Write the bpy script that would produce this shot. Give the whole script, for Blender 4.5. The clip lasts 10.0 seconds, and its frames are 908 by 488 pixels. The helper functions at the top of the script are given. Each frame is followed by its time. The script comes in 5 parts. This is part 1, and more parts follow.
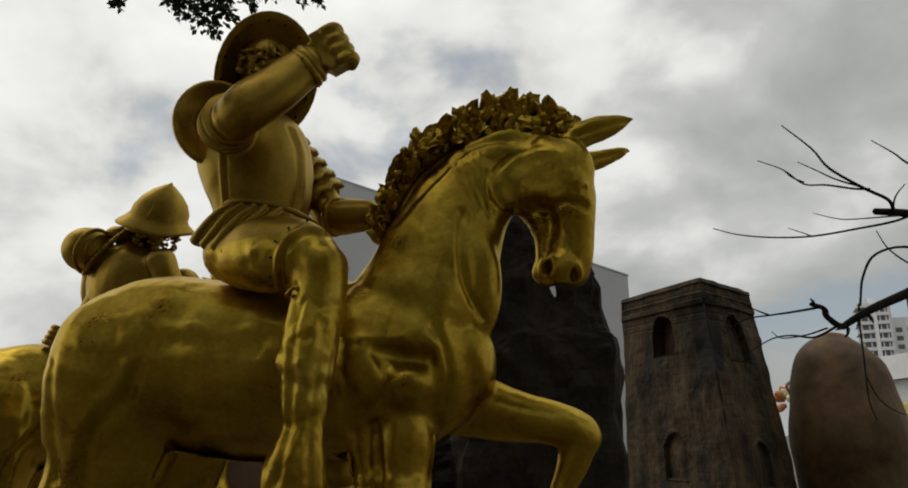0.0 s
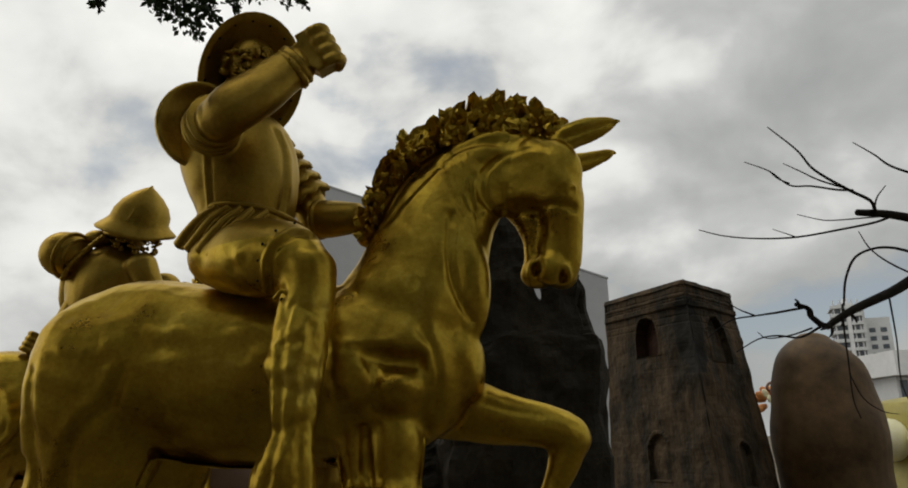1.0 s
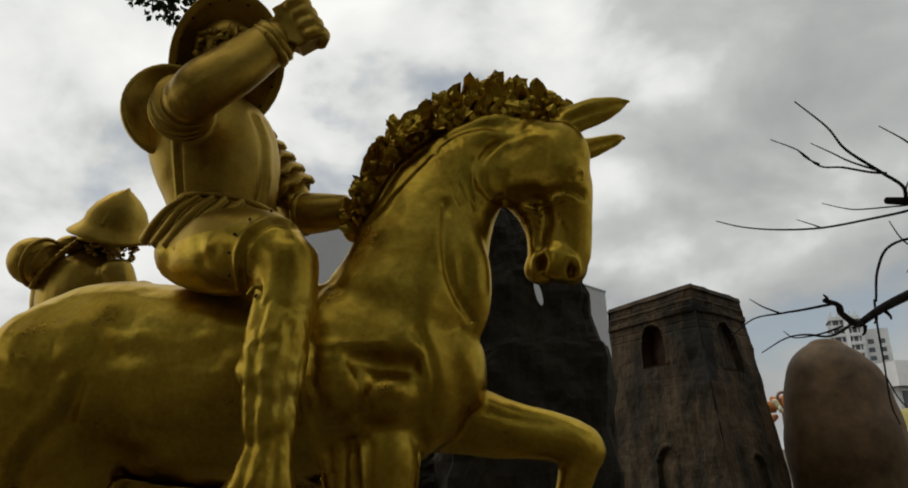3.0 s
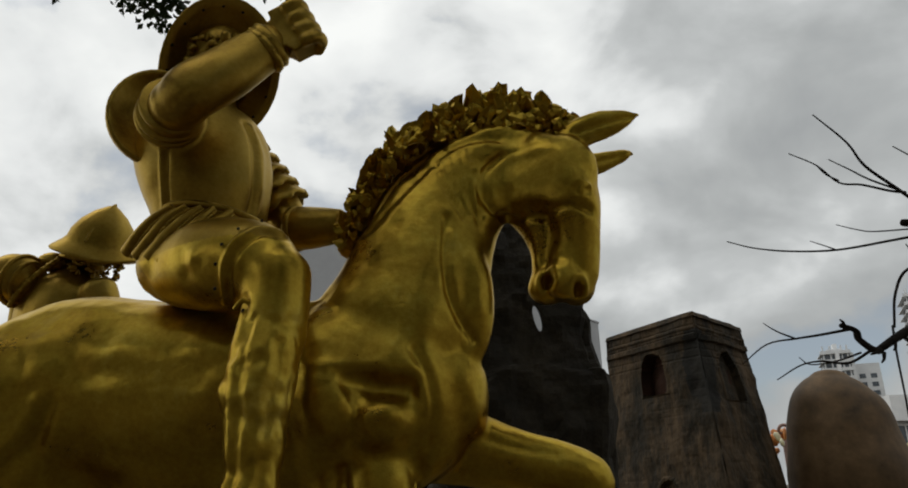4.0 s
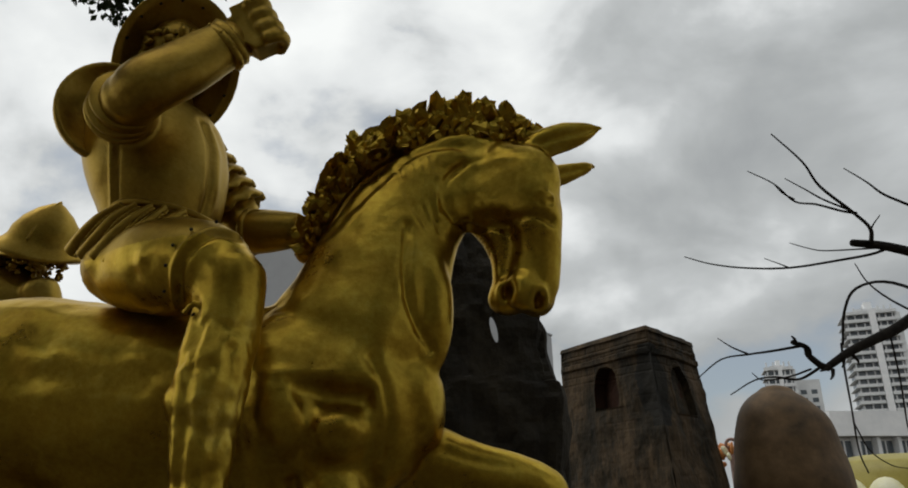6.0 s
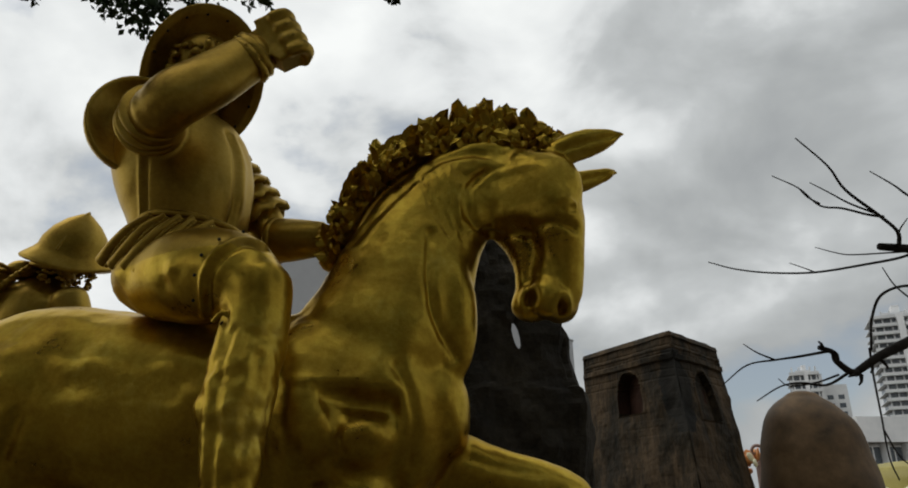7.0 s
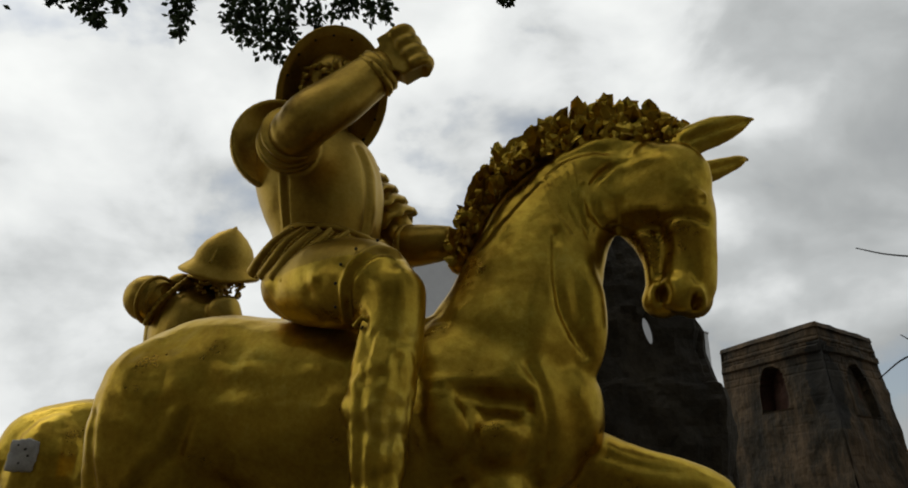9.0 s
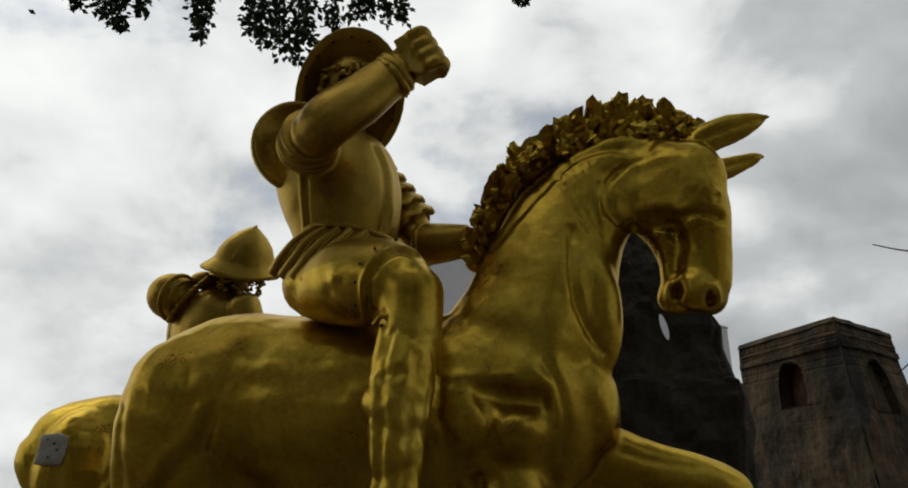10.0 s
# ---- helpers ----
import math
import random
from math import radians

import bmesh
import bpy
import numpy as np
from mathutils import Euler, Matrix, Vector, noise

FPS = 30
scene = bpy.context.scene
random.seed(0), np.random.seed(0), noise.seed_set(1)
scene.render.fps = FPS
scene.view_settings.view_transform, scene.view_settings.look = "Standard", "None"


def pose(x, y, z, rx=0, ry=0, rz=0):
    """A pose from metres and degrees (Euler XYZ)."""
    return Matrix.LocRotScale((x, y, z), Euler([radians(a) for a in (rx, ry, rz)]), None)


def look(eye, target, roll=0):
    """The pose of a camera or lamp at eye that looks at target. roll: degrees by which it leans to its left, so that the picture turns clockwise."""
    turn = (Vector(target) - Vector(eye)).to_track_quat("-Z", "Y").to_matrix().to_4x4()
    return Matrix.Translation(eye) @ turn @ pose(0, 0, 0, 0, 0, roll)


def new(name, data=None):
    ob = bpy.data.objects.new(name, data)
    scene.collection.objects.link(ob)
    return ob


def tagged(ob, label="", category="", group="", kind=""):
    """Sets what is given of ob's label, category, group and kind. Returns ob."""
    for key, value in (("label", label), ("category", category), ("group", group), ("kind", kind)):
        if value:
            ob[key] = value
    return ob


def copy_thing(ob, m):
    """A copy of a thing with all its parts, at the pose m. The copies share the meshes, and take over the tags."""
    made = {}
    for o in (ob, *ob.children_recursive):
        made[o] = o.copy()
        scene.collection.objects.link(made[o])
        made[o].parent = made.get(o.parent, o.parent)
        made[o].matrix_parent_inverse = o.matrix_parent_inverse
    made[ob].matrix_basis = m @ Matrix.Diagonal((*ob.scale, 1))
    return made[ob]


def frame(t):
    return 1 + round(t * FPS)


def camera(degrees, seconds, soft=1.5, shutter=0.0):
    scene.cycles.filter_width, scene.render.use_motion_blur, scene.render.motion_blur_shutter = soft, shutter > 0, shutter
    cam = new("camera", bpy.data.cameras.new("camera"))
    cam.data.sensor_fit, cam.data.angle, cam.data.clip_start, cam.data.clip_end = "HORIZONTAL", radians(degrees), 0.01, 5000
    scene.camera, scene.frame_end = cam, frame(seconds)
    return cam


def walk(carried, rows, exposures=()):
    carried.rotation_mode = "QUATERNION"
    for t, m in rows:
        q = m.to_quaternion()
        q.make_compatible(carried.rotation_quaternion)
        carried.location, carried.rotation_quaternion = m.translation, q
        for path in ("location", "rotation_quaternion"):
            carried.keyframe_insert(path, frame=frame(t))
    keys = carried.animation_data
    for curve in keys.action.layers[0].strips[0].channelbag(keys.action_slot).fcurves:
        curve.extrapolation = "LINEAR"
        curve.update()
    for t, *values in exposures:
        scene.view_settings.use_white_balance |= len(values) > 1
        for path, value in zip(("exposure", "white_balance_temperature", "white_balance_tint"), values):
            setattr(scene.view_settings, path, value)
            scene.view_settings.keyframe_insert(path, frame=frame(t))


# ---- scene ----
cam = camera(65.4, 10.0, soft=1.85)
PATH = [
    (0, (-0.025, 0.457, 1.822), (-0.015, 2.388, 2.342), 0.1),
    (0.5, (-0.06, 0.472, 1.825), (-0.022, 2.405, 2.339), 0.1),
    (1, (-0.09, 0.49, 1.819), (-0.023, 2.417, 2.349), -0.6),
    (1.5, (-0.126, 0.518, 1.808), (-0.064, 2.446, 2.335), -0.6),
    (2, (-0.115, 0.675, 1.792), (-0.073, 2.606, 2.312), -1.3),
    (2.5, (-0.064, 0.85, 1.795), (-0.001, 2.776, 2.331), -1.5),
    (4, (-0.117, 1.304, 1.783), (-0.018, 3.192, 2.438), -0.9),
    (4.5, (-0.134, 1.344, 1.786), (-0.025, 3.226, 2.455), -0.6),
    (5, (-0.14, 1.303, 1.772), (0.009, 3.181, 2.445), -0.7),
    (5.5, (-0.132, 1.383, 1.792), (0.092, 3.253, 2.465), -0.6),
    (7, (-0.165, 1.348, 1.795), (0.001, 3.216, 2.491), -0.5),
    (7.5, (-0.161, 1.356, 1.788), (-0.103, 3.231, 2.482), -0.1),
    (8, (-0.161, 1.343, 1.778), (-0.2, 3.223, 2.458), 0.1),
    (8.5, (-0.176, 1.299, 1.791), (-0.307, 3.174, 2.475), 0.5),
    (9, (-0.189, 1.268, 1.796), (-0.368, 3.138, 2.483), 0.5),
    (9.5, (-0.186, 1.213, 1.79), (-0.398, 3.083, 2.468), 0.5),
    (10, (-0.181, 1.191, 1.792), (-0.408, 3.06, 2.466), 0.7),
]
walk(cam, [(t, look(eye, target, roll)) for t, eye, target, roll in PATH],
     [(0, 0, 6660, 8), (2.5, 0, 6620, 8), (4.0, 0, 6440, 8), (7.0, 0, 6380, 8), (10, 0, 6430, 8)])

# ---- light ----
CLOUD_AT = (-1.20, 8.78, -0.15)
SUN_FROM = Vector((-0.62, 0.10, 0.95)).normalized()
world = bpy.data.worlds.new("overcast_sky")
scene.world = world
world.use_nodes = True
wt = world.node_tree
wt.nodes.clear()


def wn(kind, **kw):
    n = wt.nodes.new(kind)
    for k, v in kw.items():
        n.inputs[k].default_value = v
    return n


def wmath(op, a, b):
    n = wt.nodes.new("ShaderNodeMath")
    n.operation = op
    for i, v in enumerate((a, b)):
        if isinstance(v, (int, float)):
            n.inputs[i].default_value = v
        else:
            wt.links.new(v, n.inputs[i])
    return n.outputs[0]


def wramp(src, stops):
    n = wt.nodes.new("ShaderNodeValToRGB")
    el = n.color_ramp.elements
    while len(el) < len(stops):
        el.new(0.5)
    for e, (p, c) in zip(el, stops):
        e.position, e.color = p, (*c, 1)
    wt.links.new(src, n.inputs[0])
    return n.outputs[0]


sky = wt.nodes.new("ShaderNodeTexSky")
sky.sky_type, sky.sun_disc = "NISHITA", False
sky.sun_elevation = math.asin(SUN_FROM.z)
sky.sun_rotation = math.atan2(SUN_FROM.x, SUN_FROM.y)
co = wt.nodes.new("ShaderNodeTexCoord")
sep = wt.nodes.new("ShaderNodeSeparateXYZ")
wt.links.new(co.outputs["Generated"], sep.inputs[0])
# banks of cloud, flatter than they are wide
spread = wt.nodes.new("ShaderNodeMapping")
spread.inputs["Scale"].default_value = (1.0, 1.0, 1.45)
spread.inputs["Location"].default_value = CLOUD_AT
wt.links.new(co.outputs["Generated"], spread.inputs[0])
cloud_a = wn("ShaderNodeTexNoise", Scale=4.6, Detail=7.0, Roughness=0.49, Distortion=0.22)
cloud_b = wn("ShaderNodeTexNoise", Scale=1.9, Detail=5.0, Roughness=0.5, Distortion=0.0)
for n in (cloud_a, cloud_b):
    wt.links.new(spread.outputs[0], n.inputs["Vector"])
tone = wmath("ADD", wmath("MULTIPLY", cloud_a.outputs[0], 0.55), wmath("MULTIPLY", cloud_b.outputs[0], 0.45))
# brighter towards the hidden sun
tone = wmath("ADD", tone, wmath("MULTIPLY", sep.outputs[0], -0.155))
tone = wmath("ADD", tone, wmath("MULTIPLY", wmath("SUBTRACT", sep.outputs[2], 0.30), 0.15))
grey = wramp(tone, [(0.34, (3.6, 3.7, 3.75)), (0.41, (4.3, 4.4, 4.4)), (0.48, (5.4, 5.5, 5.5)), (0.55, (7.9, 7.95, 7.9)), (0.65, (9.6, 9.6, 9.4))])
hole = wramp(cloud_a.outputs[0], [(0.30, (0.40, 0.40, 0.40)), (0.40, (0.0, 0.0, 0.0))])
mix = wt.nodes.new("ShaderNodeMix")
mix.data_type = "RGBA"
wt.links.new(hole, mix.inputs[0])
wt.links.new(grey, mix.inputs[6])
wt.links.new(sky.outputs[0], mix.inputs[7])
bg = wn("ShaderNodeBackground", Strength=0.1)
out = wt.nodes.new("ShaderNodeOutputWorld")
wt.links.new(mix.outputs[2], bg.inputs[0])
wt.links.new(bg.outputs[0], out.inputs[0])

sun_data = bpy.data.lights.new("sun", "SUN")
sun_data.energy, sun_data.angle, sun_data.color = 0.55, radians(32), (1.0, 0.95, 0.86)
sun = new("sun", sun_data)
sun.matrix_world = look(SUN_FROM * 60, (0, 0, 0))


# ---- materials ----
def material(name, stops, rough=(0.4, 0.6), metal=0.0, scale=3.0, fine=40.0, bump=0.2, bump_dist=0.02, detail=6.0, stretch=(1, 1, 1), spec=0.5, coat=0.0, edge=(1, 1, 1)):
    """Two scales of noise drive the colour, gloss and relief of one surface."""
    m = bpy.data.materials.new(name)
    m.use_nodes = True
    t = m.node_tree
    b = t.nodes["Principled BSDF"]
    b.inputs["Metallic"].default_value = metal
    b.inputs["Specular IOR Level"].default_value = spec
    b.inputs["Specular Tint"].default_value = (*edge, 1)
    b.inputs["Coat Weight"].default_value, b.inputs["Coat Roughness"].default_value = coat, 0.25
    tc = t.nodes.new("ShaderNodeTexCoord")
    mp = t.nodes.new("ShaderNodeMapping")
    mp.inputs["Scale"].default_value = stretch
    t.links.new(tc.outputs["Object"], mp.inputs[0])
    big, small = t.nodes.new("ShaderNodeTexNoise"), t.nodes.new("ShaderNodeTexNoise")
    for n, s, d in ((big, scale, detail), (small, fine, 4.0)):
        n.inputs["Scale"].default_value, n.inputs["Detail"].default_value = s, d
        n.inputs["Roughness"].default_value = 0.6
        t.links.new(mp.outputs[0], n.inputs["Vector"])
    mixv = t.nodes.new("ShaderNodeMath")
    mixv.operation = "MULTIPLY_ADD"
    t.links.new(small.outputs[0], mixv.inputs[0])
    mixv.inputs[1].default_value = 0.3
    off = t.nodes.new("ShaderNodeMath")
    off.operation = "MULTIPLY"
    off.inputs[1].default_value = 0.7
    t.links.new(big.outputs[0], off.inputs[0])
    t.links.new(off.outputs[0], mixv.inputs[2])
    ramp = t.nodes.new("ShaderNodeValToRGB")
    el = ramp.color_ramp.elements
    while len(el) < len(stops):
        el.new(0.5)
    for e, (p, c) in zip(el, stops):
        e.position, e.color = p, (*c, 1)
    t.links.new(mixv.outputs[0], ramp.inputs[0])
    t.links.new(ramp.outputs[0], b.inputs["Base Color"])
    mr = t.nodes.new("ShaderNodeMapRange")
    mr.inputs["From Min"].default_value, mr.inputs["From Max"].default_value = 0.3, 0.7
    mr.inputs["To Min"].default_value, mr.inputs["To Max"].default_value = rough
    t.links.new(mixv.outputs[0], mr.inputs[0])
    t.links.new(mr.outputs[0], b.inputs["Roughness"])
    if bump:
        bp = t.nodes.new("ShaderNodeBump")
        bp.inputs["Strength"].default_value, bp.inputs["Distance"].default_value = bump, bump_dist
        t.links.new(mixv.outputs[0], bp.inputs["Height"])
        t.links.new(bp.outputs[0], b.inputs["Normal"])
    return m


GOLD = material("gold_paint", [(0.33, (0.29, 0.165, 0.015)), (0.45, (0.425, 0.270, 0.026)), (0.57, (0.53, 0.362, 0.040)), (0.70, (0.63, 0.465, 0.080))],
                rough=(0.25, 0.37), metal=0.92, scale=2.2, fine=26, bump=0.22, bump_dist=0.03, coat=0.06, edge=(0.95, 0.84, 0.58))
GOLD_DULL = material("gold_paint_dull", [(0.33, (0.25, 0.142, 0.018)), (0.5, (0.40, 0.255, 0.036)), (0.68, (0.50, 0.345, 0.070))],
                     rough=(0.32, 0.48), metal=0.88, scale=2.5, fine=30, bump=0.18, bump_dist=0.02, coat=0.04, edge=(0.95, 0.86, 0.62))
# near-black colour that stands in for the shade inside small holes
HOLE = material("hole_shade_paint", [(0.4, (0.010, 0.007, 0.004)), (0.6, (0.02, 0.014, 0.008))], rough=(0.7, 0.9))
PATCH = material("filler_patch", [(0.35, (0.26, 0.25, 0.23)), (0.65, (0.48, 0.47, 0.44))], rough=(0.7, 0.9), scale=6)
ROCK = material("black_rock", [(0.3, (0.015, 0.013, 0.010)), (0.5, (0.036, 0.031, 0.023)), (0.7, (0.072, 0.062, 0.045))], rough=(0.75, 0.95), scale=2.0, fine=14, bump=0.8, bump_dist=0.08, spec=0.2)
STONE = material("painted_masonry", [(0.36, (0.013, 0.011, 0.007)), (0.45, (0.032, 0.025, 0.015)), (0.54, (0.072, 0.049, 0.027)), (0.68, (0.135, 0.092, 0.052))],
                 rough=(0.75, 0.95), scale=1.9, fine=18, bump=0.7, bump_dist=0.05, stretch=(1.3, 1.3, 0.42), spec=0.2)
SOOT = material("black_soot", [(0.35, (0.010, 0.010, 0.009)), (0.65, (0.035, 0.032, 0.026))], rough=(0.8, 0.95), scale=4, spec=0.2)
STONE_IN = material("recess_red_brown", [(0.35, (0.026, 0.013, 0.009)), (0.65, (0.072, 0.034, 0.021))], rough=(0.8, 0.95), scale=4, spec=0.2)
SKIN = material("brown_fibreglass", [(0.36, (0.048, 0.030, 0.013)), (0.5, (0.115, 0.070, 0.031)), (0.64, (0.195, 0.122, 0.060))], rough=(0.5, 0.7), scale=0.9, fine=5, bump=0.12, bump_dist=0.03, spec=0.25)
ORANGE = material("orange_petal", [(0.35, (0.50, 0.14, 0.03)), (0.65, (0.75, 0.36, 0.12))], rough=(0.5, 0.7), scale=6)
YELLOW = material("yellow_cloth", [(0.35, (0.27, 0.22, 0.03)), (0.65, (0.42, 0.36, 0.09))], rough=(0.4, 0.6), scale=2)
PALE = material("pale_yellow_paint", [(0.35, (0.70, 0.66, 0.36)), (0.65, (0.82, 0.80, 0.62))], rough=(0.4, 0.6), scale=3)
PINK = material("pinkish_paint", [(0.35, (0.24, 0.15, 0.12)), (0.65, (0.34, 0.23, 0.19))], rough=(0.6, 0.8), scale=2)
BARK = material("dark_bark", [(0.35, (0.012, 0.010, 0.009)), (0.65, (0.045, 0.038, 0.032))], rough=(0.8, 0.95), scale=12, fine=60, bump=0.6, bump_dist=0.01, spec=0.2)
LEAF = material("leaf_green", [(0.35, (0.020, 0.040, 0.012)), (0.65, (0.055, 0.095, 0.030))], rough=(0.45, 0.65), scale=3, bump=0.0, spec=0.3)
ASPHALT = material("worn_paving", [(0.35, (0.105, 0.088, 0.066)), (0.65, (0.19, 0.160, 0.118))], rough=(0.8, 0.95), scale=0.8, fine=60, bump=0.3, bump_dist=0.01, spec=0.2)
CLAD = material("grey_cladding", [(0.35, (0.31, 0.315, 0.325)), (0.65, (0.37, 0.375, 0.385))], rough=(0.5, 0.7), scale=0.08, fine=1.2, bump=0.05, spec=0.3)
CONCRETE = material("pale_concrete", [(0.35, (0.50, 0.51, 0.52)), (0.65, (0.66, 0.67, 0.67))], rough=(0.6, 0.8), scale=0.15, fine=1.5, bump=0.05)
WHITE = material("white_render", [(0.35, (0.62, 0.63, 0.64)), (0.65, (0.78, 0.78, 0.78))], rough=(0.6, 0.8), scale=0.3, fine=2, bump=0.05)
GLASS = material("dark_window_glass", [(0.35, (0.05, 0.06, 0.07)), (0.65, (0.10, 0.115, 0.13))], rough=(0.08, 0.16), scale=0.3, fine=1, bump=0.0)
WALLGREY = material("plain_wall", [(0.35, (0.27, 0.242, 0.195)), (0.65, (0.38, 0.342, 0.28))], rough=(0.8, 0.95), scale=0.4, fine=6, bump=0.2)


# ---- mesh helpers ----
def link(name, bm, mats, parent=None, label="", smooth=True):
    me = bpy.data.meshes.new(name)
    bm.to_mesh(me)
    bm.free()
    for m in mats if isinstance(mats, (list, tuple)) else (mats,):
        me.materials.append(m)
    if smooth is True:
        me.polygons.foreach_set("use_smooth", [True] * len(me.polygons))
    ob = new(name, me)
    if parent is not None:
        ob.parent = parent
    return tagged(ob, label)


def part(name, bm, mats, parent, label="", smooth=True):
    return link(name, bm, mats, parent, label, smooth)


def empty(name, at=(0, 0, 0), turn=0.0):
    ob = new(name)
    ob.matrix_world = pose(*at, 0, 0, turn)
    return ob


def spline(pts, sub):
    """Catmull-Rom through rows of numbers."""
    p = np.array(pts, float)
    q = np.vstack([2 * p[0] - p[1], p, 2 * p[-1] - p[-2]])
    rows = []
    for i in range(1, len(q) - 2):
        for k in range(sub):
            u = k / sub
            a, b, c, d = q[i - 1], q[i], q[i + 1], q[i + 2]
            rows.append(0.5 * (2 * b + (c - a) * u + (2 * a - 5 * b + 4 * c - d) * u * u + (3 * b - a - 3 * c + d) * u ** 3))
    rows.append(p[-1])
    return np.array(rows)


def tube(bm, pts, side=(0, 1, 0), seg=18, sub=4, cap=0.7, slot=0):
    """A round limb through (x, y, z, radius along side, radius across it), with domed ends."""
    pts = [(*p, p[3]) if len(p) == 4 else p for p in pts]
    rows = spline(pts, sub)
    rows[:, 3:] = np.maximum(rows[:, 3:], 0.002)
    tang = np.gradient(rows[:, :3], axis=0)
    tang /= np.linalg.norm(tang, axis=1)[:, None]
    rings = []
    ends = [(0.15, 0.98), (0.5, 0.85), (0.85, 0.5), (0.98, 0.2)]
    first, last = rows[0], rows[-1]
    for out_, k in reversed(ends):
        rings.append((first[:3] - tang[0] * out_ * cap * min(first[3:]), tang[0], first[3] * k, first[4] * k))
    rings += [(r[:3], t, r[3], r[4]) for r, t in zip(rows, tang)]
    for out_, k in ends:
        rings.append((last[:3] + tang[-1] * out_ * cap * min(last[3:]), tang[-1], last[3] * k, last[4] * k))
    loops = []
    for c, t, a, b in rings:
        s = np.array(side, float)
        s = s - t * (s @ t)
        if np.linalg.norm(s) < 0.05:
            s = np.array((1.0, 0.3, 0.2)) - t * (np.array((1.0, 0.3, 0.2)) @ t)
        s /= np.linalg.norm(s)
        u = np.cross(t, s)
        loops.append([bm.verts.new(c + s * a * math.cos(w) + u * b * math.sin(w)) for w in np.linspace(0, 2 * math.pi, seg, endpoint=False)])
    for l0, l1 in zip(loops, loops[1:]):
        for i in range(seg):
            f = bm.faces.new((l0[i], l0[(i + 1) % seg], l1[(i + 1) % seg], l1[i]))
            f.material_index = slot
    for l, flip in ((loops[0], True), (loops[-1], False)):
        f = bm.faces.new(list(reversed(l)) if flip else l)
        f.material_index = slot
    return loops


def ball(bm, c, r, axes=None, seg=18, rings=10, slot=0):
    """An ellipsoid with radii r along axes (rows)."""
    r = (r, r, r) if isinstance(r, (int, float)) else r
    ax = np.eye(3) if axes is None else np.array([tuple(a) for a in axes])
    c = np.array(tuple(c))
    loops = []
    for v in np.linspace(0, math.pi, rings + 1)[1:-1]:
        loops.append([bm.verts.new(c + ax[0] * r[0] * math.sin(v) * math.cos(w) + ax[1] * r[1] * math.sin(v) * math.sin(w) + ax[2] * r[2] * math.cos(v))
                      for w in np.linspace(0, 2 * math.pi, seg, endpoint=False)])
    ends = [bm.verts.new(c + ax[2] * r[2]), bm.verts.new(c - ax[2] * r[2])]
    for l0, l1 in zip(loops, loops[1:]):
        for i in range(seg):
            bm.faces.new((l0[i], l1[i], l1[(i + 1) % seg], l0[(i + 1) % seg])).material_index = slot
    for i in range(seg):
        bm.faces.new((ends[0], loops[0][i], loops[0][(i + 1) % seg])).material_index = slot
        bm.faces.new((ends[1], loops[-1][(i + 1) % seg], loops[-1][i])).material_index = slot


def box(bm, lo, hi, slot=0):
    vs = [bm.verts.new((x, y, z)) for z in (lo[2], hi[2]) for y in (lo[1], hi[1]) for x in (lo[0], hi[0])]
    for f in ((0, 2, 3, 1), (4, 5, 7, 6), (0, 1, 5, 4), (2, 6, 7, 3), (0, 4, 6, 2), (1, 3, 7, 5)):
        bm.faces.new([vs[k] for k in f]).material_index = slot
    return vs


def lathe(bm, prof, m, seg=32, stretch=(1, 1), rim=None, slot=0):
    """Turns (radius, height) rows round the local z of the pose m; rim(angle) lifts by the radius squared."""
    loops = []
    big = max(r for r, _ in prof)
    for r, h in prof:
        row = []
        for w in np.linspace(0, 2 * math.pi, seg, endpoint=False):
            lift_ = rim(w) * (r / big) ** 2 if rim else 0
            row.append(bm.verts.new(m @ Vector((r * stretch[0] * math.cos(w), r * stretch[1] * math.sin(w), h + lift_))))
        loops.append(row)
    for l0, l1 in zip(loops, loops[1:]):
        for i in range(seg):
            bm.faces.new((l0[i], l0[(i + 1) % seg], l1[(i + 1) % seg], l1[i])).material_index = slot
    for l in (loops[0], loops[-1]):
        bm.faces.new(l).material_index = slot


def frame_of(origin, up, ahead):
    """A pose with local z along up and local x near ahead."""
    z = Vector(up).normalized()
    x = (Vector(ahead) - z * Vector(ahead).dot(z)).normalized()
    y = z.cross(x)
    return Matrix(((x.x, y.x, z.x, origin[0]), (x.y, y.y, z.y, origin[1]), (x.z, y.z, z.z, origin[2]), (0, 0, 0, 1)))


def fused(bm, voxel, smooth):
    """One closed skin over all the overlapping forms in bm."""
    bmesh.ops.recalc_face_normals(bm, faces=bm.faces)
    me = bpy.data.meshes.new("skin")
    bm.to_mesh(me)
    bm.free()
    ob = new("skin", me)
    r = ob.modifiers.new("r", "REMESH")
    r.mode, r.voxel_size = "VOXEL", voxel
    s = ob.modifiers.new("s", "SMOOTH")
    s.factor, s.iterations = 0.5, smooth
    dg = bpy.context.evaluated_depsgraph_get()
    dg.update()
    got = bpy.data.meshes.new_from_object(ob.evaluated_get(dg))
    bpy.data.objects.remove(ob)
    bpy.data.meshes.remove(me)
    return got


